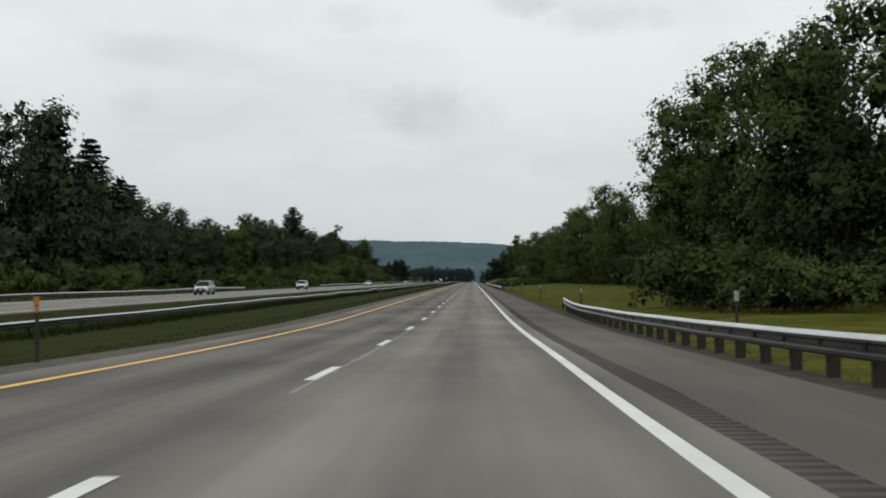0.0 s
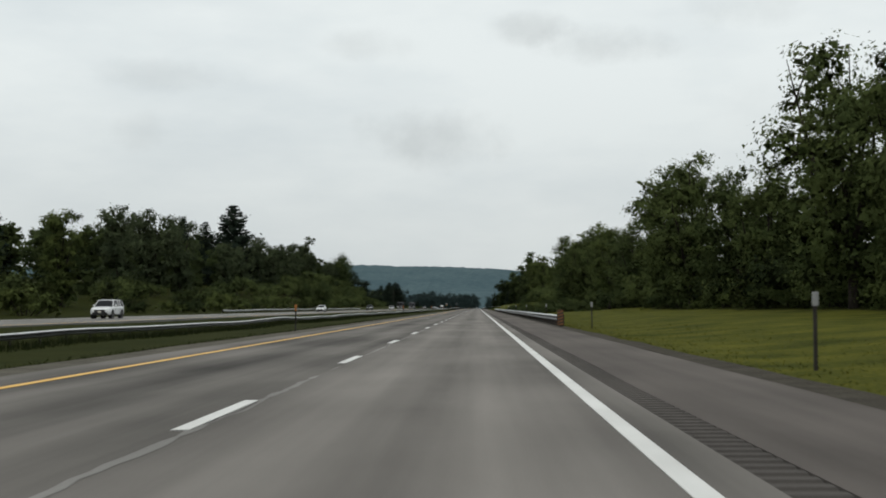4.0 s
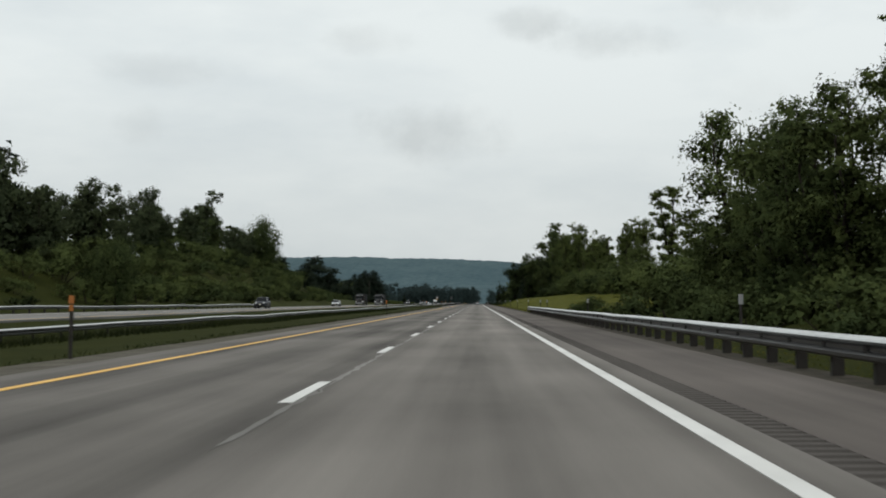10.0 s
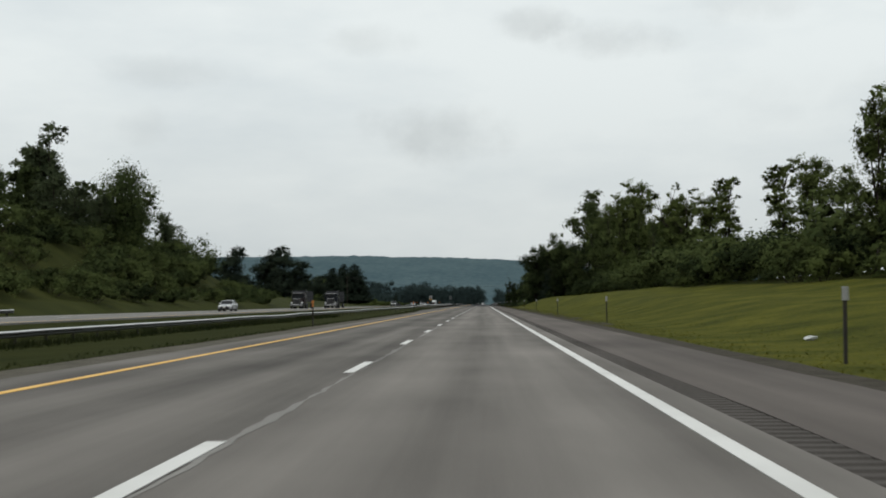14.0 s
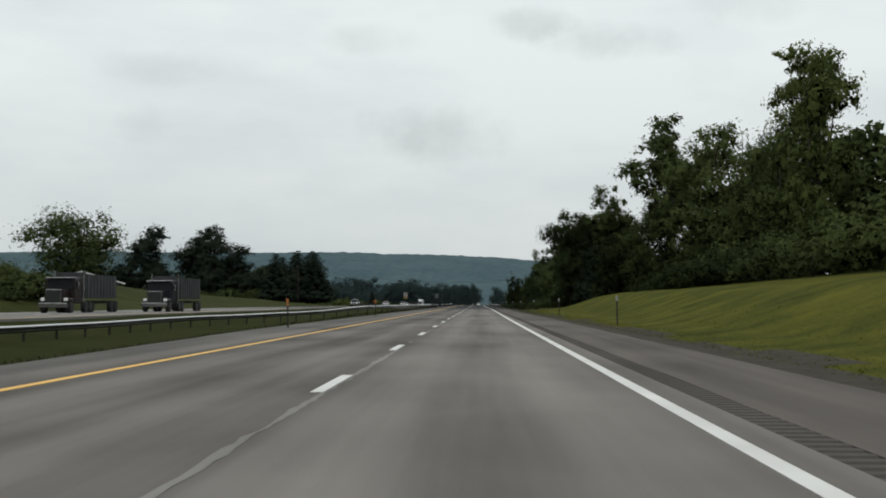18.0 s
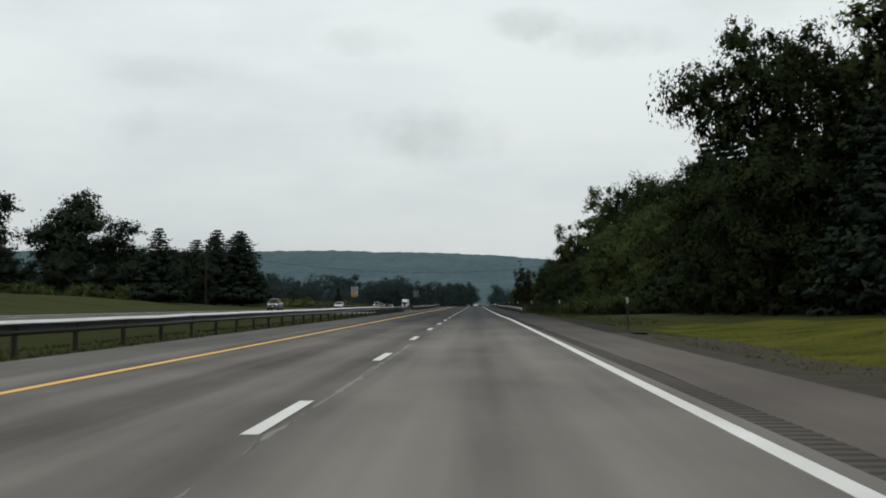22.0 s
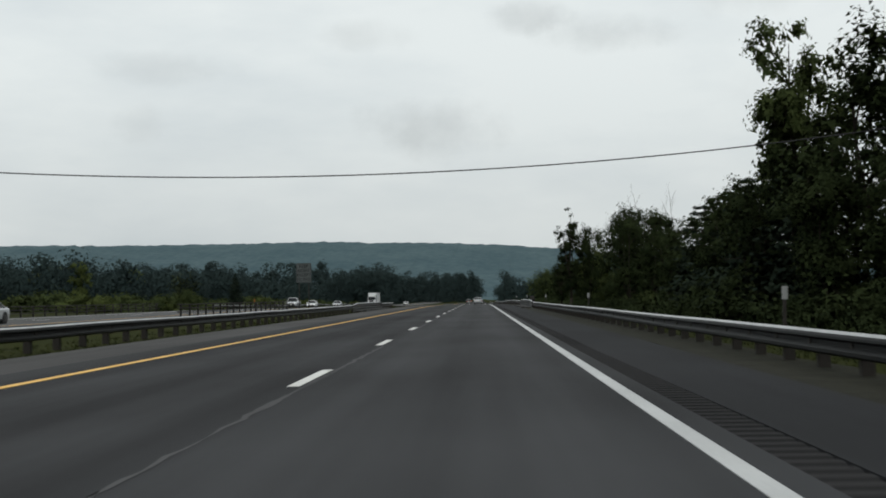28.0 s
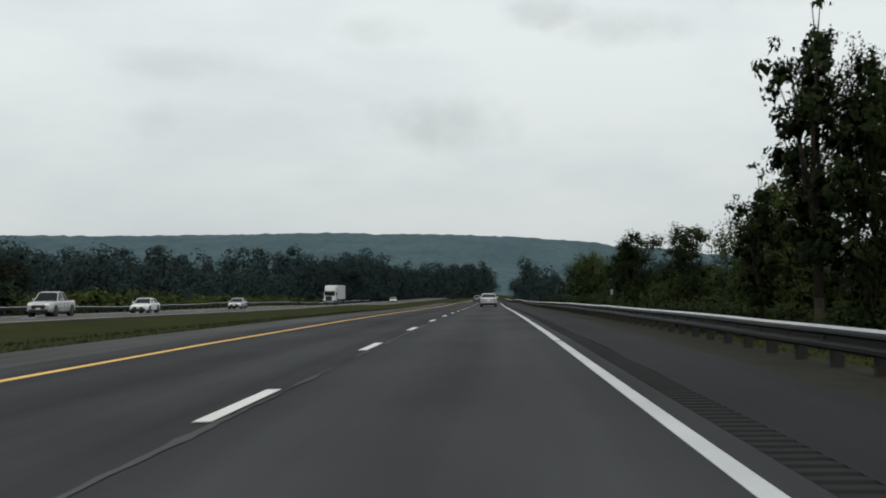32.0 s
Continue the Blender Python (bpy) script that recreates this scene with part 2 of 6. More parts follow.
# darker steel for later rails: stain plus dark reflections put into the colour
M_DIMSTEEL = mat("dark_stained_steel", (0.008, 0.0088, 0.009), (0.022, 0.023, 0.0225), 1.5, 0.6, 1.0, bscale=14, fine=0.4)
# weaker painted sky reflection for the top lip of the later rails
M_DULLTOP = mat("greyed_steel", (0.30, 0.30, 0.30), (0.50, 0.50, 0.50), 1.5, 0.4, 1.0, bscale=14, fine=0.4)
M_POST = mat("weathered_post", (0.013, 0.011, 0.009), (0.036, 0.031, 0.026), 3.0, 0.9, bscale=30)
M_BARK = mat("tree_bark", (0.022, 0.018, 0.014), (0.06, 0.05, 0.04), 3.0, 0.95, bump=0.8, bscale=14, spec=0.1)
M_LEAF = mat("broad_leaves", (0.082, 0.110, 0.043), (0.140, 0.170, 0.058), 0.3, 0.9, rnd=0.1, fine=0.1, island=True, trans=0.52, spec=0.03)
M_LEAFY = mat("light_leaves", (0.086, 0.115, 0.040), (0.155, 0.184, 0.058), 0.3, 0.9, rnd=0.1, fine=0.1, island=True, trans=0.52, spec=0.03)
# darker twin of the mid-green leaves, with the grove's shade in the colour
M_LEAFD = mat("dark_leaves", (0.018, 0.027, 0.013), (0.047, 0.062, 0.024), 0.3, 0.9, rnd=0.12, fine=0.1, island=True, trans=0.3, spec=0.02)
# far trees: the haze in front of them is put into a paler leaf colour
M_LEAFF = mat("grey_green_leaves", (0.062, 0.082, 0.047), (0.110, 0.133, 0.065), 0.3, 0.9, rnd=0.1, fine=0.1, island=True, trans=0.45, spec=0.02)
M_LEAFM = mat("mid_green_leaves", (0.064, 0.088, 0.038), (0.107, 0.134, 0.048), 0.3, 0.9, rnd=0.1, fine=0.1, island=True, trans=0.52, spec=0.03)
M_NEEDLE = mat("spruce_needles", (0.014, 0.022, 0.017), (0.034, 0.047, 0.031), 0.4, 0.9, rnd=0.12, fine=0.1, island=True, trans=0.25, spec=0.02)
# far grove: haze put into the leaves as a bluish, flat dark tone
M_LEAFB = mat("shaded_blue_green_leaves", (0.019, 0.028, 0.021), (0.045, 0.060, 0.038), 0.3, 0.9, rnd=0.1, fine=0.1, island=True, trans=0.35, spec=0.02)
# bluish and low in contrast: distance haze painted into the woods' colour
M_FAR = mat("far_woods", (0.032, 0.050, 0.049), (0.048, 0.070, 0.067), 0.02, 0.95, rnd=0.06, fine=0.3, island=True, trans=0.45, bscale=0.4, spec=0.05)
# green of the ridge shifted to blue, with the distance haze painted in
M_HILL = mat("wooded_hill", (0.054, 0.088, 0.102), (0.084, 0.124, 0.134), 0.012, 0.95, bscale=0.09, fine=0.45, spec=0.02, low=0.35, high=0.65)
M_BLACK = plain("black_rubber", (0.02, 0.02, 0.021), 0.8)
M_GLASS = plain("dark_car_glass", (0.010, 0.012, 0.014), 0.2, 0.0, 0.12)
M_ORANGE = plain("orange_reflector", (0.42, 0.15, 0.03), 0.55)
M_SIGNW = plain("white_sheeting", (0.62, 0.63, 0.62), 0.5)
M_CABLE = plain("cable_jacket", (0.012, 0.012, 0.013), 0.6)

# ---- helpers for meshes ----


def link_mesh(name, verts, faces, material, parent=None, label="", smooth=False):
    me = bpy.data.meshes.new(name)
    me.from_pydata(verts, [], faces)
    me.materials.append(material)
    if smooth:
        me.shade_smooth()
    me.update()
    ob = new(name, me)
    if parent:
        ob.parent = parent
    return tagged(ob, label)


def part(name, bm, material, parent, label="", smooth=False):
    me = bpy.data.meshes.new(name)
    bm.to_mesh(me)
    bm.free()
    me.materials.append(material)
    if smooth:
        me.shade_smooth()
    ob = new(name, me)
    ob.parent = parent
    return tagged(ob, label)


def clone(ob, parent, m):
    """The same part again: an object of its own on the same mesh."""
    o = bpy.data.objects.new(ob.name.split(".")[0], ob.data)
    scene.collection.objects.link(o)
    o.parent = parent
    o.matrix_basis = m
    return o


def base(name, label, category, group="", kind="", m=None):
    e = new(name)
    e.empty_display_size = 0.3
    if m is not None:
        e.matrix_basis = m
    return tagged(e, label, category, group, kind)


def box(bm, sx, sy, sz, x=0, y=0, z=0, bevel=0.0, turn=0.0, tip=0.0):
    """A box with its base centre at x, y, z; turn and tip in degrees about z and x."""
    r = bmesh.ops.create_cube(bm, size=1, matrix=pose(x, y, z + sz / 2, tip, 0, turn) @ Matrix.Diagonal((sx, sy, sz, 1)))
    if bevel:
        es = list({e for v in r["verts"] for e in v.link_edges})
        bmesh.ops.bevel(bm, geom=es, offset=bevel, segments=1, affect="EDGES", profile=0.5)


def rod(bm, p, q, r1, r2=None, seg=10):
    p, q = Vector(p), Vector(q)
    d = q - p
    m = Matrix.Translation((p + q) / 2) @ d.to_track_quat("Z", "Y").to_matrix().to_4x4()
    bmesh.ops.create_cone(bm, cap_ends=True, segments=seg, radius1=r1, radius2=r1 if r2 is None else r2, depth=d.length, matrix=m)


def lerp_knots(v, knots):
    for (a, p), (b, q) in zip(knots, knots[1:]):
        if v <= b:
            f = min(1, max(0, (v - a) / (b - a)))
            return p + (q - p) * f * f * (3 - 2 * f)
    return knots[-1][1]


# ---- lie of the land ----


def dip(y):
    """The road drops gently over its first sixty metres, and again past the bridge."""
    if y > 1030:
        return lerp_knots(y, [(1030, 0.0), (1200, -0.75), (1330, -1.6), (1600, -2.2)])
    if y < 15:
        return min(1.6, 0.405 + 0.018 * (15 - y))
    if y < 60:
        return 0.018 * (60 - y) ** 2 / 90
    return 0.0


def sink(y):
    """The far carriageway comes down to the bridge."""
    return lerp_knots(y, [(780, 0.0), (950, -0.28)])


def far_z(y):
    return 0.13 + sink(y) + dip(y)


R_NEAR = [(-60, -0.1), (73, 0.2), (150, 0.4), (300, 0.35), (330, -0.3), (425, -0.3), (470, 0.8), (540, 1.5), (600, 2.0), (690, 2.0), (745, 0.45), (800, 0.05), (850, -0.7), (940, -1.6), (1100, -2.0), (1400, -1.2)]
R_FAR = [(-60, 0.3), (73, 0.8), (150, 1.1), (300, 1.1), (425, 0.9), (470, 2.2), (540, 3.2), (690, 3.4), (745, 1.6), (800, 0.8), (850, -0.5), (940, -1.8), (1100, -2.5), (1400, -1.5)]
L_FAR = [(-60, 1.0), (250, 1.5), (380, 4.0), (480, 7.0), (590, 11.0), (670, 11.0), (740, 5.0), (800, 3.2), (850, 2.5), (1000, 0.6), (1100, -1.0), (1400, -1.5)]
SECTION_L = [(-38.5, 0.0), (-37.3, 0.05), (-22.3, 0.05), (-18.5, -0.76), (-13, -0.75), (-9, -0.42), (-5.4, -0.14), (-4.6, -0.1)]


def ground_z(x, y):
    if x > 6.4:
        near, far = lerp_knots(y, R_NEAR), lerp_knots(y, R_FAR)
        z = lerp_knots(x, [(6.4, -0.1), (8.5, -0.12 + 0.08 * near), (16, near), (32, far), (90, far + 2), (400, far)])
    elif x > -4.6:
        z = -0.1
    elif x > -38.5:
        z = lerp_knots(x, SECTION_L)
        if x < -19:
            z += sink(y)
        if y > 600 and x > -22:
            z += lerp_knots(y, [(600, 0), (720, 0.3)]) * min(1, (-4.6 - x) / 4)
    else:
        top = lerp_knots(y, L_FAR)
        z = lerp_knots(-x, [(38.5, sink(y)), (42, 0.1 + sink(y) + 0.12 * top), (60, top), (110, top + 1.5), (400, top)])
    if abs(x) > 7:
        z += 0.16 * noise.noise((x * 0.06, y * 0.045, 3.0)) * min(1, (abs(x) - 7) / 5)
    if -38 < x < -22:
        z = min(z, 0.05 + sink(y))
    return z + dip(y)


def build_ground():
    xs = [-4000, -2500, -1500, -900, -500, -300, -200, -150, -120, -100, -85, -74, -66, -60, -55, -50, -47, -44, -41, -38.5, -37.3, -30, -22.3, -20, -18, -15.5, -13, -11, -9, -7, -5.4, -4.6, 0, 6.4, 7.5, 7.8, 8.1, 8.4, 8.7, 10, 12, 14, 16, 18, 21, 24, 28, 32, 38, 46, 60, 90, 140, 220, 400, 800, 1600, 4000]
    ys = [-600, -300, -150] + [-90 + 6 * i for i in range(240)] + [1400, 1500, 1650, 1850, 2100, 2500, 3200, 4800]
    verts = [(x, y, ground_z(x, y)) for y in ys for x in xs]
    n = len(xs)
    faces = [(j * n + i, j * n + i + 1, (j + 1) * n + i + 1, (j + 1) * n + i) for j in range(len(ys) - 1) for i in range(n - 1)]
    ob = link_mesh("ground", verts, faces, M_GRASS, smooth=True)
    for m in (M_ROUGH, M_SLOPE, M_GRAVEL):
        ob.data.materials.append(m)

    def cover(i, j):
        if xs[i] >= 6:
            if 495 < ys[j] < 748 and xs[i] < 7.7 + lerp_knots(ys[j], [(712, 0), (726, 0.9), (740, 0.3)]) + 0.9 * noise.noise((ys[j] * 0.11, 1.0, 7.0)) + 0.5 * noise.noise((ys[j] * 0.4, 1.0, 2.0)):
                return 3
            if 743 + 8 * math.sin(i) < ys[j] < 808 and xs[i] < 16:
                return 2
            return xs[i] >= 24 or ys[j] > 743 + 8 * math.sin(i) or 300 < ys[j] < 428 + 10 * math.sin(i)
        if xs[i] < -38.5 and 470 < ys[j] < 1000:
            return 2
        return 1

    rough = [int(cover(i, j)) for j in range(len(ys) - 1) for i in range(n - 1)]
    ob.data.polygons.foreach_set("material_index", rough)
    return tagged(ob, "mown grass verge and median running beside the motorway", "ground", kind="structure")


build_ground()


def widening(x, y):
    """The right lane grows by a hand's width for a stretch."""
    if x <= 3:
        return 0.0
    w = lerp_knots(y, [(5, -0.11), (24, 0.0), (640, 0.0), (700, 0.09), (742, 0.19), (770, 0.21), (806, 0.0)])
    if 4 < x < 5:
        w += lerp_knots(y, [(640, 0.0), (708, -0.17), (770, -0.27), (806, -0.1), (840, -0.14)])
    elif x > 6:
        w += lerp_knots(y, [(640, 0.0), (710, -0.5), (745, -0.35), (770, 0.0), (782, -0.2), (806, -0.46), (905, -0.62)])
    return w


def strip(name, x0, x1, y0, y1, z, material, thick=0.08, parent=None, edge=0.0, taper=0.0):
    """A slab along the road that follows the dip; edge: how ragged its sides are; taper: length over which it widens."""
    ys, y = [], y0
    while y < y1:
        ys.append(y)
        y += 3 if (y < 66 or edge) else (8 if 630 < y < 815 else 25)
    ys.append(y1)
    verts, faces = [], []
    for k, y in enumerate(ys):
        h = dip(y) + z + (sink(y) if x1 < -20 else 0)
        a = x0 + widening(x0, y) + (edge * noise.noise((y * 0.35, x0, 0.0)) if edge else 0)
        b = x1 + widening(x1, y) + (edge * noise.noise((y * 0.35, x1, 5.0)) if edge else 0)
        if taper:
            a = b + (a - b) * (0.05 + 0.95 * min(1, (y - y0) / taper))
        verts += [(a, y, h - thick), (a, y, h), (b, y, h), (b, y, h - thick)]
        if k:
            o = 4 * k
            faces += [(o - 4, o, o + 1, o - 3), (o - 3, o + 1, o + 2, o - 2), (o - 2, o + 2, o + 3, o - 1)]
    return link_mesh(name, verts, [f[::-1] for f in faces], material, parent)


ROAD_END = 2400
road = tagged(strip("road", -4.75, 4.15, -120, ROAD_END, 0, M_ASPHALT, 0.2), "worn grey asphalt carriageway with two lanes", "road", kind="structure")
tagged(strip("shoulder", 4.50, 6.42, -120, ROAD_END, -0.002, M_SHOULDER, 0.2, edge=0.06), "paved brownish grey shoulder beside the lanes", "shoulder", kind="structure")
tagged(strip("verge", 6.46, 7.15, -120, 742, -0.03, M_GRAVEL, 0.1, edge=0.22), "brown gravel strip between shoulder and grass", "verge", kind="structure")
tagged(strip("verge", 6.46, 7.85, 742, 1400, -0.03, M_DARKGRIT, 0.1, edge=0.2), "dark gravel strip below the guardrail", "verge", kind="structure")
tagged(strip("verge", -5.8, -4.77, -120, 640, -0.025, M_GRIT, 0.1, edge=0.2), "gravel strip between road and grass median", "verge", kind="structure")
tagged(strip("shoulder", -6.7, -4.77, 560, 1500, -0.008, M_INNER, 0.15, edge=0.08, taper=60), "paved median shoulder beside the yellow line", "shoulder", kind="structure")
M_PALE = paving("pale_asphalt", (0.195, 0.188, 0.176), (0.085, 0.085, 0.086), 0.0)
far_road = tagged(strip("road", -37.2, -22.4, -120, ROAD_END, 0.13, M_PALE, 0.2), "pale asphalt carriageway for oncoming traffic", "road", kind="structure")
for x, m in ((-23.6, M_YELLOW), (-34.6, M_WHITE)):
    strip("edge_line", x - 0.08, x + 0.08, -120, 1500, 0.136, m, 0.006, far_road)
strip("edge_line", 3.625, 3.79, -120, 806, 0.006, M_WHITE, 0.006, road)
tagged(strip("edge_line", 3.612, 3.768, 806, ROAD_END, 0.006, M_WORN, 0.006, road), "greyed and worn white edge line")
strip("edge_line", -3.75, -3.59, -120, ROAD_END, 0.006, M_YELLOW, 0.006, road)


def ragged_joint():
    """The ravelled joint beside the dashes: a filled strip of uneven width with gaps, and a thin crack inside it."""
    fill, fill_f, crack, crack_f = [], [], [], []
    y = -60.0
    while y < 1420:
        n1 = noise.noise((y * 0.12, 0.0, 1.0))
        n2 = noise.noise((y * 0.9, 3.0, 1.0))
        c = 0.09 + lerp_knots(y, [(640, 0), (700, 0.08), (800, 0.04)]) + lerp_knots(y, [(760, 1.0), (830, 0.4)]) * (0.025 * n1 + 0.03 * n2)
        half = lerp_knots(y, [(700, 0.03), (830, 0.02)]) + 0.06 * abs(noise.noise((y * 0.3, 7.0, 2.0))) + 0.035 * abs(n2)
        there = noise.noise((y * 0.07, 5.0, 8.0)) + 0.4 * noise.noise((y * 0.5, 6.0, 3.0)) + 0.26
        half *= min(1.0, max(0.0, there / 0.25))
        left, right = 0.06 * noise.noise((y * 1.7, 1.0, 5.0)), 0.06 * noise.noise((y * 1.7, 9.0, 5.0))
        z = dip(y)
        fill += [(c - half + left, y, z + 0.003), (c + half + right, y, z + 0.003)]
        crack += [(c - 0.012 + right, y, z + 0.005), (c + 0.012 + right + 0.012 * n2, y, z + 0.005)]
        k = len(fill) - 4
        if k >= 0:
            if there > 0:
                fill_f.append((k, k + 1, k + 3, k + 2))
            if y < 780 and noise.noise((y * 0.25, 2.0, 4.0)) > 0.3:
                crack_f.append((k, k + 1, k + 3, k + 2))
        y += 0.35
    link_mesh("sealed_joint", fill, fill_f, M_SEAM, road)
    link_mesh("crack", crack, crack_f, M_RUMBLE, road, "dark open crack along the joint")


ragged_joint()
strip("worn_patch", -2.12, -1.9, 234.9, 238.3, 0.003, M_SEAM, 0.003, road, edge=0.05)


def rumble():
    """The milled strip beside the edge line: shallow grooves every thirty centimetres."""
    verts, faces, dark, y = [], [], [], -60.0
    while y < 1420:
        for dy, dz in ((0.0, 0.0), (0.12, 0.0), (0.16, -0.018), (0.26, -0.018)):
            z = dip(y + dy) + dz
            w = widening(4.1, y)
            verts += [(4.15 + w, y + dy, z), (4.50 + w, y + dy, z)]
        y += 0.30
    for k in range(len(verts) // 2 - 1):
        faces.append((2 * k, 2 * k + 1, 2 * k + 3, 2 * k + 2))
        # all but the flat ridge takes the darker groove colour
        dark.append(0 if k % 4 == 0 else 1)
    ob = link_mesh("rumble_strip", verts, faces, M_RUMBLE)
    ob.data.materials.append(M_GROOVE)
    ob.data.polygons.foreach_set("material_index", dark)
    return tagged(ob, "milled rumble strip with crosswise grooves in the asphalt", "rumble strip", kind="structure")


rumble()
DASH0, DASH_STEP, DASH_LEN = 1.99, 12.192, 3.25


def dashes():
    bm = bmesh.new()
    box(bm, 0.15, DASH_LEN, 0.006, 0, DASH_LEN / 2, 0)
    first = part("lane_dash", bm, M_WHITE, road)
    for n in range(-6, 190):
        y = DASH0 + n * DASH_STEP
        slope = math.degrees(math.atan2(dip(y + DASH_LEN) - dip(y), DASH_LEN))
        m = pose(0, y, dip(y) + 0.004, slope, 0, 0)
        if n == -6:
            first.matrix_basis = m
        else:
            clone(first, road, m)
    for n in range(-2, 60):
        clone(first, far_road, pose(-29.2, n * DASH_STEP * 2, far_z(n * DASH_STEP * 2) + 0.002))


dashes()
import collections

# ---- trees and shrubs ----


def rng_unit(rng, n):
    v = rng.normal(size=(n, 3))
    return v / np.linalg.norm(v, axis=1)[:, None]


def soft_normals(me, normals):
    """Leaves of a clump are shaded as one soft mass."""
    me.normals_split_custom_set_from_vertices(np.ascontiguousarray(normals, np.float32))


def leaf_mesh(name, centres, normals, sizes, material, parent, rng, soft=None):
    """Leaf sprays: one small triangle each, turned every way about its normal."""
    n = len(centres)
    t = rng_unit(rng, n)
    u = np.cross(normals, t)
    u /= np.linalg.norm(u, axis=1)[:, None] + 1e-9
    w = np.cross(normals, u)
    s = sizes[:, None]
    k = rng.uniform(0.5, 1.0, (n, 1))
    verts = np.stack([centres - u * s, centres - w * s * k + u * s * 0.9, centres + w * s * k + u * s * 0.3], 1)
    back = normals[:, 1] > 0
    verts[back, 1], verts[back, 2] = verts[back, 2], verts[back, 1].copy()
    verts = verts.reshape(-1, 3)
    shade = None if soft is None else np.repeat(soft, 3, 0)
    me = bpy.data.meshes.new(name)
    me.vertices.add(3 * n)
    me.vertices.foreach_set("co", verts.ravel())
    me.loops.add(3 * n)
    me.loops.foreach_set("vertex_index", np.arange(3 * n))
    me.polygons.add(n)
    me.polygons.foreach_set("loop_start", np.arange(0, 3 * n, 3))
    me.update(calc_edges=True)
    me.materials.append(material)
    if shade is not None:
        soft_normals(me, shade)
    ob = new(name, me)
    ob.parent = parent
    return ob


def unit_rows(v):
    return v / (np.linalg.norm(v, axis=1)[:, None] + 1e-9)


def soften(d, rng):
    return unit_rows(d * 0.85 + rng.normal(size=d.shape) * 0.2 + np.array([0, 0, 0.25]))


def cloud_of(rng, blobs, per, leaf, tuft=0.36, inner=0.18, wide=1.9):
    """Leaf sprays gathered in tufts on the outside of a set of clumps (x, y, z, radius, squash), with broader sprays deep inside."""
    cs, ns, ss, soft = [], [], [], []
    area = np.array([b[3] ** 2 for b in blobs])
    for b, share in zip(blobs, area / area.sum()):
        k = max(10, int(per * share))
        nt = max(6, int(k / 20))
        td = rng_unit(rng, nt)
        td[:, 2] = np.where(td[:, 2] < -0.5, -td[:, 2], td[:, 2])
        tr = (0.70 + 0.32 * rng.random(nt) ** 1.5) * (1 + 0.25 * (rng.random(nt) > 0.9))
        pick = rng.integers(0, nt, k)
        deep = rng.random(k) < inner
        off = rng.normal(size=(k, 3)) * tuft * 0.5 * (0.6 + 0.8 * rng.random(nt))[pick][:, None]
        local = (td[pick] * tr[pick][:, None] + off) * np.where(deep, 0.4 + 0.4 * rng.random(k), 1.0)[:, None]
        cs.append(local * b[3] * np.array([1, 1, b[4]]) + np.array(b[:3]))
        out = unit_rows(local)
        soft.append(unit_rows(out * 0.75 + unit_rows(off) * 0.3 + rng.normal(size=(k, 3)) * 0.12 + np.array([0, 0, 0.12])))
        ns.append(unit_rows(soft[-1] + rng.normal(size=(k, 3)) * 0.33))
        ss.append(leaf * (0.55 + 0.6 * rng.random(k)) * np.where(deep, wide, 1.0))
    return np.concatenate(cs), np.concatenate(ns), np.concatenate(ss), np.concatenate(soft)


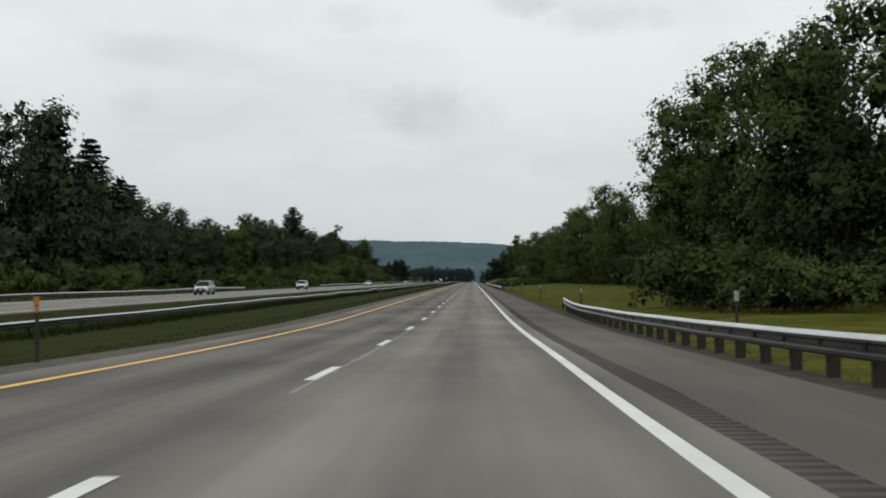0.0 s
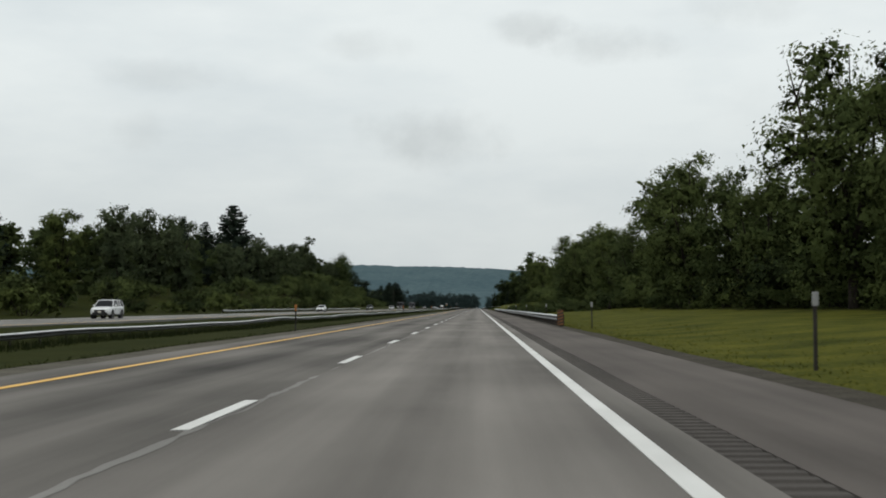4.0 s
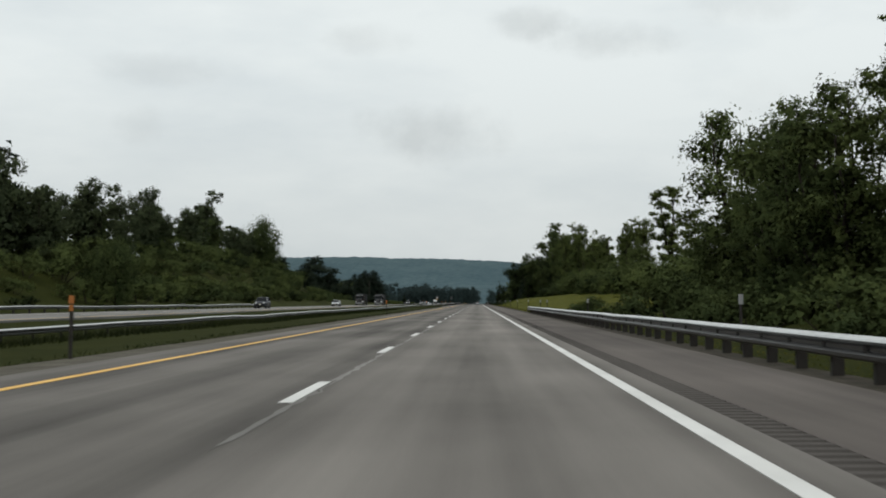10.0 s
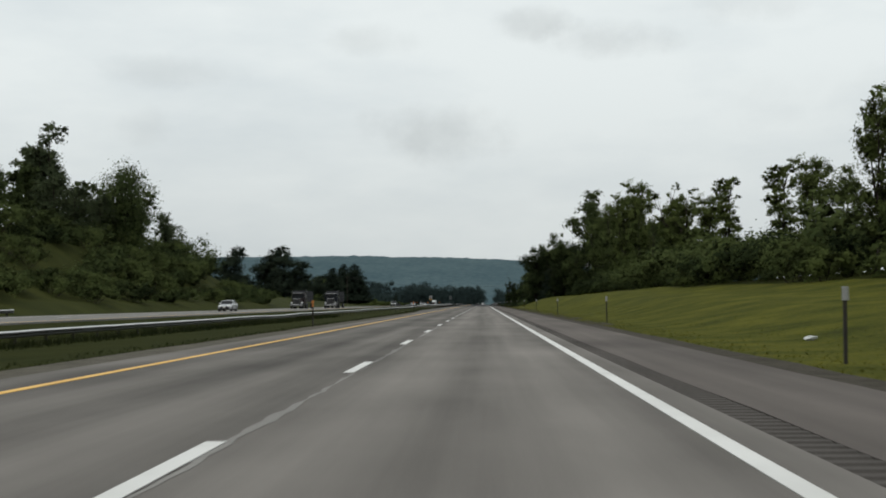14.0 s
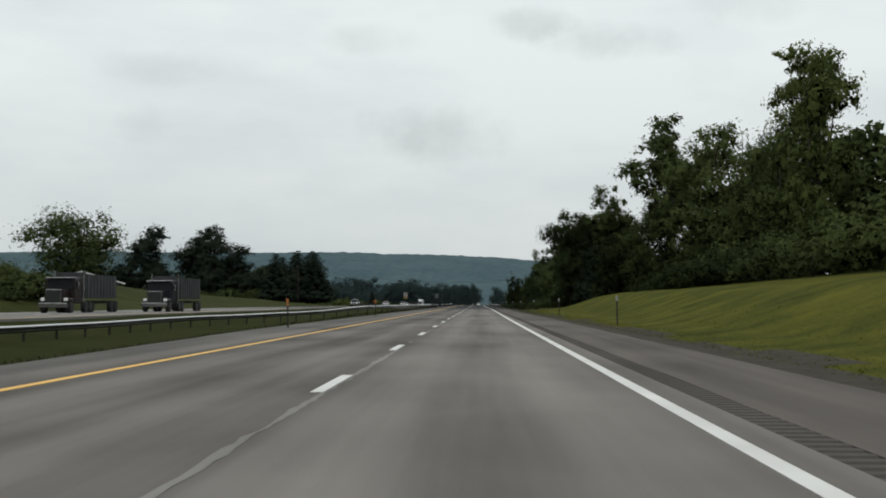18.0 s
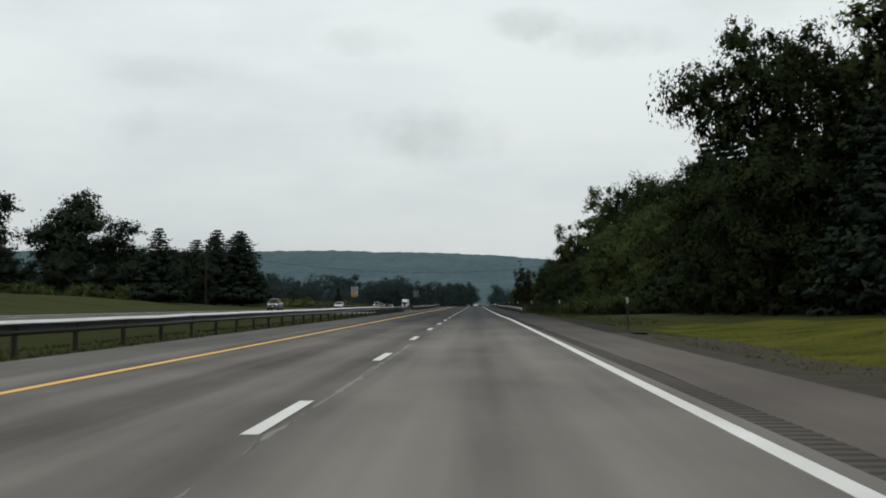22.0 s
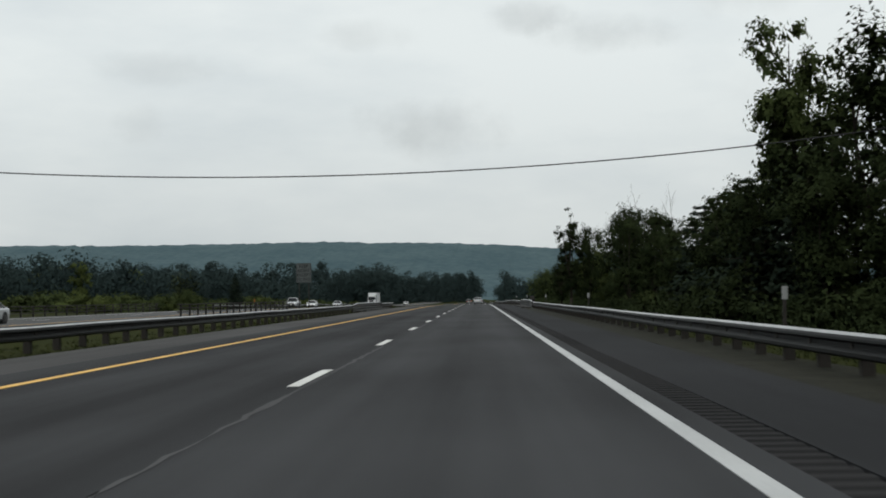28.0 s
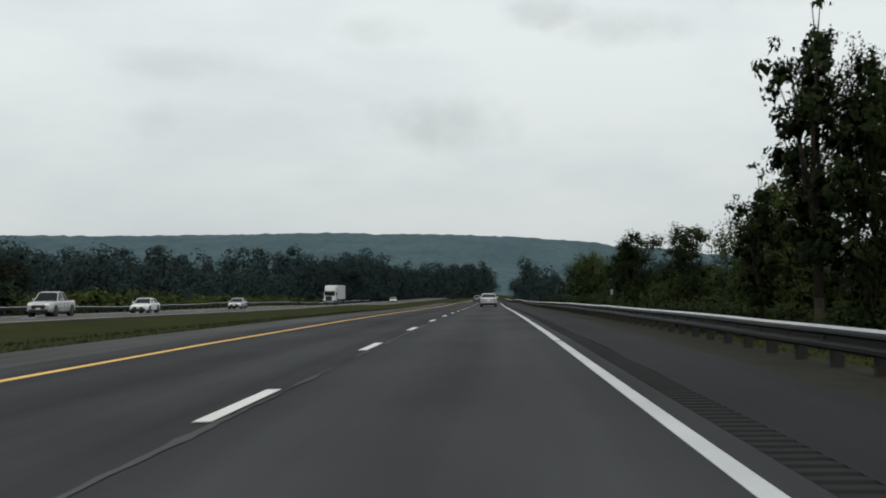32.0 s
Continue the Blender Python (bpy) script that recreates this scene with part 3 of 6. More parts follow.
def broadleaf(seed, h, spread, start, per, leaf, material, nb=26, name="tree", label="leafy broadleaf tree with an uneven green crown", gaps=0.0, full=1.0, inner=0.16, leaders=4, flat=0.0):
    """A trunk that forks into leaders of unequal height, each with its own column of leaf clumps on limbs. flat: how far the clumps keep to the top."""
    rng = np.random.default_rng(seed)
    e = base(name, label, "tree")
    bm = bmesh.new()
    r0 = 0.016 * h + 0.05
    fork = Vector((rng.normal() * 0.015 * h, rng.normal() * 0.015 * h, h * max(0.16, start + 0.1)))
    rod(bm, (0, 0, -0.4), fork * 0.5, r0, r0 * 0.86, 8)
    rod(bm, fork * 0.5, fork, r0 * 0.86, r0 * 0.74, 8)
    stems = []
    for k in range(leaders):
        a = k * 2 * math.pi / leaders + rng.normal() * 0.4
        out = spread * (0.0 if k == 0 else 0.40 + 0.25 * rng.random())
        top = h * (1.0 if k == 0 else 0.76 + 0.23 * rng.random())
        pts = [fork]
        for i in range(1, 5):
            f = i / 4
            pts.append(Vector((fork.x + math.cos(a) * out * f ** 0.7 + rng.normal() * 0.01 * h, fork.y + math.sin(a) * out * f ** 0.7 + rng.normal() * 0.01 * h, fork.z + (top * 0.93 - fork.z) * f)))
        for i in range(4):
            rod(bm, pts[i], pts[i + 1], r0 * 0.62 * (1 - i / 4.5), r0 * 0.62 * (1 - (i + 1) / 4.5), 6)
        stems.append((pts, top))
    blobs = []
    for k in range(nb):
        pts, top = stems[k % leaders]
        low = h * start
        f = (k + 0.5) / nb + rng.normal() * 0.04
        f = min(0.99, max(0.0, f)) ** (1 / (1 + flat))
        z = low + (top - low) * f
        prof = math.sin(math.pi * min(1, max(0.08, f * 0.74 + 0.12))) ** 0.6
        i = min(3, max(0, int((z - fork.z) / max(0.1, top * 0.93 - fork.z) * 4)))
        root = pts[i].lerp(pts[i + 1], 0.4)
        a = k * 2.4 + rng.normal() * 0.6
        reach = spread * 0.62 * prof * (0.2 + 0.8 * rng.random())
        c = Vector((root.x + math.cos(a) * reach, root.y + math.sin(a) * reach, z))
        br = full * spread * (0.27 + 0.2 * rng.random()) * (40 / max(40, nb)) ** 0.4 * (0.75 + 0.35 * prof) * (1 - gaps * rng.random())
        blobs.append((c.x, c.y, min(c.z, top - br * 0.7), br, 0.85))
        if k % 2 == 0 and reach > spread * 0.15:
            rod(bm, root - Vector((0, 0, 0.06 * h)), c, 0.22 * r0, 0.06 * r0, 5)
    part("trunk", bm, M_BARK, e, smooth=True)
    c, n, s, soft = cloud_of(rng, blobs, per, leaf, inner=inner)
    leaf_mesh("crown", c, n, s, material, e, rng, soft)
    return e


def conifer(seed, h, spread, per, leaf, name="spruce_tree", label="dark green spruce with drooping tiers of branches", start=0.06, power=0.65):
    rng = np.random.default_rng(seed)
    e = base(name, label, "tree")
    bm = bmesh.new()
    rod(bm, (0, 0, -0.4), (0, 0, h * 0.97), 0.012 * h + 0.05, 0.02, 8)
    cs, ns, ss = [], [], []
    tiers = int(h * 1.5)
    for k in range(tiers):
        f = start + (1 - start) * k / tiers
        z = h * f
        R = spread * (1 - f) ** power * (0.8 + 0.35 * rng.random()) + 0.12
        nb = max(4, int(5 + 5 * (1 - f)))
        for j in range(nb):
            a = j * 2 * math.pi / nb + k * 0.7 + rng.normal() * 0.2
            L = R * (0.7 + 0.45 * rng.random())
            m = max(3, int(per / tiers / nb * (0.4 + 1.3 * (1 - f))))
            t = rng.random(m) ** 0.7
            drop = -0.18 * L * t + 0.22 * L * t ** 3
            x = np.cos(a) * L * t + rng.normal(size=m) * 0.10 * L
            y = np.sin(a) * L * t + rng.normal(size=m) * 0.10 * L
            zz = z + drop - rng.random(m) * 0.35 + 0.1
            cs.append(np.stack([x, y, zz], 1))
            nn = np.stack([np.cos(a) * 0.6 + rng.normal(size=m) * 0.4, np.sin(a) * 0.6 + rng.normal(size=m) * 0.4, 0.7 + rng.normal(size=m) * 0.3], 1)
            ns.append(nn / np.linalg.norm(nn, axis=1)[:, None])
            ss.append(leaf * (0.5 + 0.7 * rng.random(m)) * (0.6 + 0.5 * (1 - f)))
            if k % 3 == 0 and j % 2 == 0:
                rod(bm, (0, 0, z), (math.cos(a) * L * 0.8, math.sin(a) * L * 0.8, z - 0.15 * L), 0.04, 0.015, 4)
    part("trunk", bm, M_BARK, e)
    nn = np.concatenate(ns)
    leaf_mesh("crown", np.concatenate(cs), nn, np.concatenate(ss), M_NEEDLE, e, rng, soften(nn, rng))
    return e


def shrub(seed, h, w, per, leaf, material, label="dense green roadside shrub"):
    rng = np.random.default_rng(seed)
    e = base("shrub", label, "shrub")
    blobs = []
    for k in range(9):
        a, r = k * 2.4, w * 0.5 * math.sqrt(rng.random())
        br = min(w, h) * (0.28 + 0.16 * rng.random())
        blobs.append((math.cos(a) * r, math.sin(a) * r, br * 0.5 + (h - 1.4 * br) * rng.random() * (1 - r / w), br, 0.9))
    bm = bmesh.new()
    for b in blobs[:5]:
        rod(bm, (b[0] * 0.2, b[1] * 0.2, -0.2), b[:3], 0.05, 0.015, 5)
    part("stem", bm, M_BARK, e)
    c, n, s, soft = cloud_of(rng, blobs, per, leaf)
    leaf_mesh("foliage", c, n, s, material, e, rng, soft)
    return e


def bare_tree(seed, h):
    rng = random.Random(seed)
    e = base("dead_tree", "bare grey dead tree with thin twigs", "tree")
    bm = bmesh.new()

    def grow(p, d, length, r, depth):
        q = p + d * length
        rod(bm, p, q, r, r * 0.55, 5)
        if depth == 0:
            return
        for k in range(3 if depth > 1 else 4):
            side = Vector((rng.uniform(-1, 1), rng.uniform(-1, 1), rng.uniform(0.1, 0.9))).normalized()
            grow(p.lerp(q, 0.45 + 0.27 * k if k < 2 else 1.0), (d * 0.9 + side * 0.75).normalized(), length * rng.uniform(0.45, 0.62), r * 0.5, depth - 1)

    grow(Vector((0, 0, -0.4)), Vector((0.03, 0.02, 1)), h * 0.52, 0.17, 4)
    part("trunk", bm, M_BARK, e)
    return e


PROTO = {
    "oak": lambda: broadleaf(1, 16, 5.4, 0.10, 12500, 0.17, M_LEAF, 44, leaders=5),
    "maple": lambda: broadleaf(2, 16, 4.6, 0.08, 12500, 0.165, M_LEAF, 44),
    "ash": lambda: broadleaf(3, 16, 3.9, 0.16, 10000, 0.165, M_LEAFY, 40, label="light green ash tree with a loose crown", gaps=0.25),
    "elm": lambda: broadleaf(4, 16, 5.0, 0.06, 12000, 0.17, M_LEAFD, 46, label="broadleaf tree with a dense crown in shade-dark green", leaders=5),
    "dark": lambda: broadleaf(5, 16, 4.4, 0.04, 11500, 0.18, M_LEAFD, 46, label="tree leafed almost to the ground in shade-dark green"),
    "poplar": lambda: broadleaf(6, 16, 2.5, 0.16, 7500, 0.15, M_LEAFY, 64, name="poplar_tree", label="slender poplar with airy light green foliage", gaps=0.45, full=1.25, leaders=2),
    "airy": lambda: broadleaf(7, 16, 3.9, 0.24, 7500, 0.16, M_LEAFD, 60, label="open-crowned tree with separate tufts of dark leaves", gaps=0.55, leaders=4),
    "round": lambda: broadleaf(8, 12, 5.8, 0.12, 12500, 0.18, M_LEAFM, 44, label="broad round-crowned dark green tree", full=1.2, leaders=6),
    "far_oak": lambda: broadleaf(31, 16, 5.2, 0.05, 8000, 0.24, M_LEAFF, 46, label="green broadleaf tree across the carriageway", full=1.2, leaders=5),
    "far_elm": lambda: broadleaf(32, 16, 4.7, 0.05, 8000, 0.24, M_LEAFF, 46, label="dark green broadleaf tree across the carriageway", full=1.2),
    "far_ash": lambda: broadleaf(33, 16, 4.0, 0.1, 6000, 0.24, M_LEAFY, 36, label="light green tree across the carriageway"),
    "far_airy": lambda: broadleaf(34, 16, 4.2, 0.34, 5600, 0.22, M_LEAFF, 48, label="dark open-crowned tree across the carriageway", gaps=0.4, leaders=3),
    "back": lambda: broadleaf(9, 16, 5.0, 0.04, 3000, 0.42, M_LEAFM, 26, label="dark green tree deep in the wood"),
    "back_light": lambda: broadleaf(10, 16, 4.8, 0.06, 3000, 0.42, M_LEAFM, 26, label="green tree deep in the wood"),
    "big_spruce": lambda: conifer(13, 18, 7.6, 13000, 0.5, label="broad dark conifer towering over the wood", power=0.6),
    "umbrella": lambda: broadleaf(15, 16, 5.8, 0.46, 12000, 0.165, M_LEAFD, 46, label="tall tree with a broad flat-topped crown", gaps=0.3, leaders=5, flat=0.6),
    "hemlock": lambda: conifer(16, 14, 4.4, 8000, 0.33, name="hemlock_tree", label="dark hemlock with dense boughs down to the ground", start=0.02, power=0.5),
    "bare": lambda: bare_tree(17, 16),
    "spruce": lambda: conifer(11, 18, 5.4, 9000, 0.40),
    "spruce_slim": lambda: conifer(12, 18, 4.0, 7500, 0.38),
    "bush": lambda: shrub(21, 3.2, 4.0, 2000, 0.11, M_LEAF),
    "bush_dark": lambda: shrub(22, 3.0, 4.4, 2000, 0.115, M_LEAFD, "shade-dark green shrub at the edge of the wood"),
    "bush_light": lambda: shrub(23, 2.2, 3.2, 1700, 0.1, M_LEAFY, "yellow-green shrub in rough grass"),
    "scrub": lambda: shrub(24, 4.5, 5.5, 2100, 0.15, M_LEAFD, "tall scrub below the trees"),
    "scrub_green": lambda: shrub(26, 4.5, 5.0, 2100, 0.15, M_LEAF, "tall green scrub below the trees"),
    "scrub_back": lambda: shrub(25, 4.5, 5.5, 1300, 0.22, M_LEAFM, "tall scrub deep in the wood"),
    "locust": lambda: broadleaf(45, 16, 4.0, 0.36, 7500, 0.15, M_LEAFY, 56, label="tall light green locust with an open crown on bare limbs", gaps=0.5, leaders=5),
    "tall": lambda: broadleaf(46, 16, 3.6, 0.36, 11500, 0.165, M_LEAFM, 60, label="tall tree with an oval crown of small leaves", gaps=0.2, leaders=4),
    "elm_green": lambda: broadleaf(41, 16, 5.0, 0.05, 12000, 0.17, M_LEAFM, 46, label="mid-green broadleaf tree with a dense crown", leaders=5),
    "dark_green": lambda: broadleaf(42, 16, 4.4, 0.04, 11500, 0.18, M_LEAFM, 46, label="mid-green tree leafed almost to the ground"),
    "bush_dark_green": lambda: shrub(43, 3.0, 4.4, 2000, 0.115, M_LEAFM, "mid-green shrub at the edge of the wood"),
    "far_elm_dark": lambda: broadleaf(44, 16, 4.7, 0.05, 9500, 0.25, M_LEAFB, 46, label="dark haze-blued broadleaf tree across the carriageway", full=1.2),
}
SIZE = {"round": 12, "spruce": 18, "spruce_slim": 18, "big_spruce": 18, "hemlock": 14, "bush": 3.2, "bush_dark": 3.0, "bush_dark_green": 3.0, "bush_light": 2.2, "scrub": 4.5, "scrub_green": 4.5, "scrub_back": 4.5}
MADE = {}
plant_rng = random.Random(5)


HEAPS = collections.defaultdict(list)


def heap(kind, m, side):
    """Background plants too many to count are gathered here and joined into one mesh."""
    if kind not in MADE:
        MADE[kind] = PROTO[kind]()
        ob = next(c for c in MADE[kind].children if c.name.startswith(("crown", "foliage")))
        co = np.empty(3 * len(ob.data.vertices), np.float32)
        ob.data.vertices.foreach_get("co", co)
        no = np.empty(3 * len(ob.data.loops), np.float32)
        ob.data.corner_normals.foreach_get("vector", no)
        MADE[kind + "_no"] = no.reshape(-1, 3)
        MADE[kind + "_co"], MADE[kind + "_mat"] = co.reshape(-1, 3), ob.data.materials[0]
        for o in (*MADE[kind].children, MADE[kind]):
            bpy.data.objects.remove(o)
    a = np.array(m)
    turned = MADE[kind + "_no"] @ a[:3, :3].T
    HEAPS[kind, side].append((MADE[kind + "_co"] @ a[:3, :3].T + a[:3, 3], turned / np.linalg.norm(turned, axis=1)[:, None]))


def join_heaps():
    labels = {"back": "dark green trees deep in the wood", "back_light": "green trees deep in the wood", "scrub": "tangled scrub below the trees", "scrub_green": "lighter green scrub below the trees", "scrub_back": "tangled scrub deep under the trees"}
    for (kind, side), lots in HEAPS.items():
        co = np.concatenate([c for c, _ in lots])
        n = len(co) // 3
        me = bpy.data.meshes.new("undergrowth" if kind.startswith("scrub") else "woods")
        me.vertices.add(3 * n)
        me.vertices.foreach_set("co", co.ravel())
        me.loops.add(3 * n)
        me.loops.foreach_set("vertex_index", np.arange(3 * n))
        me.polygons.add(n)
        me.polygons.foreach_set("loop_start", np.arange(0, 3 * n, 3))
        me.update(calc_edges=True)
        me.materials.append(MADE[kind + "_mat"])
        soft_normals(me, np.concatenate([v for _, v in lots]))
        tagged(new(me.name, me), labels[kind] + (" by the near carriageway" if side == R else " beyond the far carriageway"), "woods", kind="stuff")


def plant(kind, x, y, top=None, h=None, wide=1.0, group="", turn=None):
    """A plant on the ground; top: the height of its tip above the road, h: its own height."""
    # lighter leaf twins here; the shade-coloured ones stand from 742 m on
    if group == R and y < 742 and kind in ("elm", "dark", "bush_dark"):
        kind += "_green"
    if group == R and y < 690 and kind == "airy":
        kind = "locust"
    # past 900 m the far elms take the haze-blued dark leaves
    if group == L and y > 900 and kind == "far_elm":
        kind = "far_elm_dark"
    z = ground_z(x, y) - (0.5 if "scrub" in kind else 0.15 if "bush" in kind else 0.0)
    h = h if h is not None else top - z
    s = h / SIZE.get(kind, 16)
    rot = plant_rng.uniform(-50, 50) if turn is None else turn
    m = pose(x, y, z, 0, 0, rot) @ Matrix.Diagonal((s * wide, s * wide, s, 1))
    if kind in ("back", "back_light", "scrub", "scrub_green", "scrub_back"):
        return heap(kind, m, group)
    if kind not in MADE:
        MADE[kind] = PROTO[kind]()
        MADE[kind].matrix_basis = m
        ob = MADE[kind]
        ob["group"] = group or "woodland"
        return ob
    ob = copy_thing(MADE[kind], m)
    ob.matrix_basis = m
    ob["group"] = group or "woodland"
    return ob


R = "trees beside the near carriageway"
L = "trees beyond the far carriageway"
# right of the road: marked trees
for kind, x, y, top, wide in (
        ("maple", 21, 98, 19.5, 1.1), ("oak", 24, 86, 19, 0.9), ("maple", 23, 72, 18, 1.0), ("spruce_slim", 29, 68, 21, 1.0), ("elm", 21, 60, 15, 1.1), ("oak", 24, 54, 17, 1.0), ("elm", 24, 112, 16, 1.0), ("elm", 22.5, 91, 12.5, 1.0), ("dark", 20.5, 103, 11.5, 1.0), ("dark", 24.5, 82, 11, 1.0), ("maple", 24, 124, 15.5, 0.9),
        ("elm", 27.5, 140, 12, 1.1), ("maple", 27, 153, 13, 1.0), ("elm", 29, 166, 12, 1.1), ("maple", 28, 178, 12.5, 1.0),
        ("oak", 25, 200, 17.4, 1.0), ("maple", 24.5, 186, 15, 1.0), ("ash", 27, 212, 15, 1.2), ("maple", 26, 226, 12.5, 1.1), ("elm", 27, 240, 14, 1.0),
        ("ash", 26, 292, 18.5, 1.0), ("oak", 26, 270, 18, 1.0), ("maple", 25, 256, 17, 1.0), ("elm", 25, 302, 13, 1.1), ("maple", 26, 320, 14, 1.0), ("ash", 25.5, 340, 15, 1.1), ("oak", 27, 356, 16, 1.0), ("maple", 26, 374, 17.7, 0.9), ("ash", 26.5, 384, 17, 1.0),
        ("elm", 24, 398, 15, 1.0), ("maple", 23.5, 390, 14.2, 1.0), ("oak", 24.5, 378, 14.5, 0.9), ("maple", 25, 412, 16, 1.1), ("oak", 26.4, 432, 18.8, 1.0), ("maple", 30, 452, 9, 1.1), ("elm", 30, 470, 8, 1.1), ("poplar", 31, 486, 13.8, 1.4), ("maple", 32, 498, 9, 1.0), ("maple", 26.5, 508, 10.6, 0.85),
        ("ash", 27, 526, 14.7, 0.7), ("poplar", 37, 538, 22, 1.25), ("ash", 30, 528, 15.6, 1.0), ("maple", 29, 540, 11, 1.2), ("ash", 31, 556, 14, 1.0), ("poplar", 32, 572, 15, 1.2), ("poplar", 30, 590, 15.5, 1.2), ("ash", 31, 606, 15, 1.0), ("airy", 33, 634, 18.2, 1.0), ("airy", 33, 648, 20.2, 1.0), ("ash", 26.5, 665, 20.6, 0.75), ("ash", 32, 686, 25, 0.8), ("maple", 33, 702, 21, 0.9), ("oak", 33, 718, 22.5, 0.95), ("maple", 31, 738, 24, 1.0), ("tall", 30.4, 756, 28.9, 1.08), ("elm", 30, 758, 16, 1.1),
        ("umbrella", 16.2, 761.5, 15.2, 0.74), ("dark", 15.6, 757, 9.0, 1.2), ("dark", 19, 757, 12.2, 1.2), ("elm", 21.5, 764, 14.2, 0.9), ("tall", 21.3, 752, 18.0, 0.95), ("dark", 22, 752, 13, 1.0), ("elm_green", 25, 745, 13.5, 1.0), ("dark", 19.5, 746, 10.5, 1.0), ("elm", 24.5, 764, 15, 1.0), ("dark", 27, 774, 14, 1.0), ("dark", 17.5, 756, 8.5, 1.1), ("dark", 16.2, 768, 7.5, 1.1), ("hemlock", 18.5, 751, 9.5, 1.1), ("dark", 24, 420, 9, 1.1), ("dark", 23, 405, 10, 1.0), ("dark", 25, 440, 9.5, 1.0), ("bare", 31.2, 659, 16, 0.5), ("dark", 19, 770, 12, 1.2), ("dark", 16.5, 780, 10.5, 1.0), ("spruce_slim", 22, 796, 14.8, 1.2), ("spruce_slim", 23, 806, 16.0, 1.2), ("spruce", 23.5, 815, 16.4, 0.9), ("elm_green", 26.5, 829, 12.4, 0.85), ("elm_green", 27, 842, 14.2, 0.75), ("elm", 36, 889, 22.3, 0.8), ("elm", 33, 922, 23.6, 0.9), ("elm", 35, 905, 22, 0.9), ("elm", 27.5, 913, 20.8, 0.75), ("elm", 27, 892, 15.4, 0.8), ("elm_green", 19, 812, 10.5, 1.0), ("elm_green", 20, 828, 11, 1.0), ("elm_green", 18, 842, 9.5, 1.1), ("dark_green", 19, 856, 11, 1.1), ("elm", 27.5, 868, 15.4, 0.8), ("dark", 22, 880, 13, 1.1), ("elm", 31, 902, 18.0, 0.8), ("dark", 22, 905, 11, 1.1), ("round", 37.5, 942, 21.5, 0.65), ("dark", 23, 925, 11, 1.1), ("spruce_slim", 22.5, 938, 11.5, 1.2), ("tall", 28.4, 949, 24.4, 0.9), ("tall", 22.0, 966, 17.8, 0.8), ("dark", 24, 968, 12, 1.0),
        ("hemlock", 22, 980, 9.8, 1.1), ("elm", 25, 988, 9.8, 1.0), ("dark", 22, 992, 9.4, 1.1), ("elm", 26, 1001, 9.2, 1.0), ("hemlock", 23, 1003, 9.5, 1.2), ("dark", 22.4, 1020, 7.2, 0.9), ("bare", 26, 1082, 17, 0.8), ("bare", 31, 1086, 17.5, 0.8), ("bare", 20.5, 767, 16, 0.8), ("bare", 23, 772, 16.5, 0.8), ("bare", 27, 146, 16.3, 0.7), ("locust", 25.5, 147, 18.4, 0.8), ("dark", 29, 1076, 12.8, 1.0), ("elm", 18.2, 1068, 11.0, 0.55), ("airy", 15.4, 1066, 13.6, 0.8), ("elm", 26.8, 1082, 14.6, 1.0), ("elm", 32, 1086, 12.8, 1.1), ("maple", 21.5, 1092, 9.5, 1.1), ("elm", 25, 957, 15.5, 1.0), ("airy", 14.4, 1072, 6.7, 0.9), ("elm", 22.9, 1058, 11.4, 0.9), ("elm", 28, 1090, 14, 1.0), ("dark", 30, 1065, 10, 1.0), ("round", 26, 1120, 8, 0.9), ("elm", 24, 1150, 8, 1.0), ("elm", 22, 1185, 9, 1.0), ("dark", 25, 1230, 9.6, 1.0), ("round", 22, 1270, 9, 1.0)):
    plant(kind, x, y, top, wide=wide, group=R)
# and the wood behind and below them
for k in range(12):
    plant("scrub", 25.3 + plant_rng.uniform(-0.8, 1.2), 686 + 3.6 * k, h=plant_rng.uniform(3.0, 5.5), wide=1.1, group=R)
y = 50.0
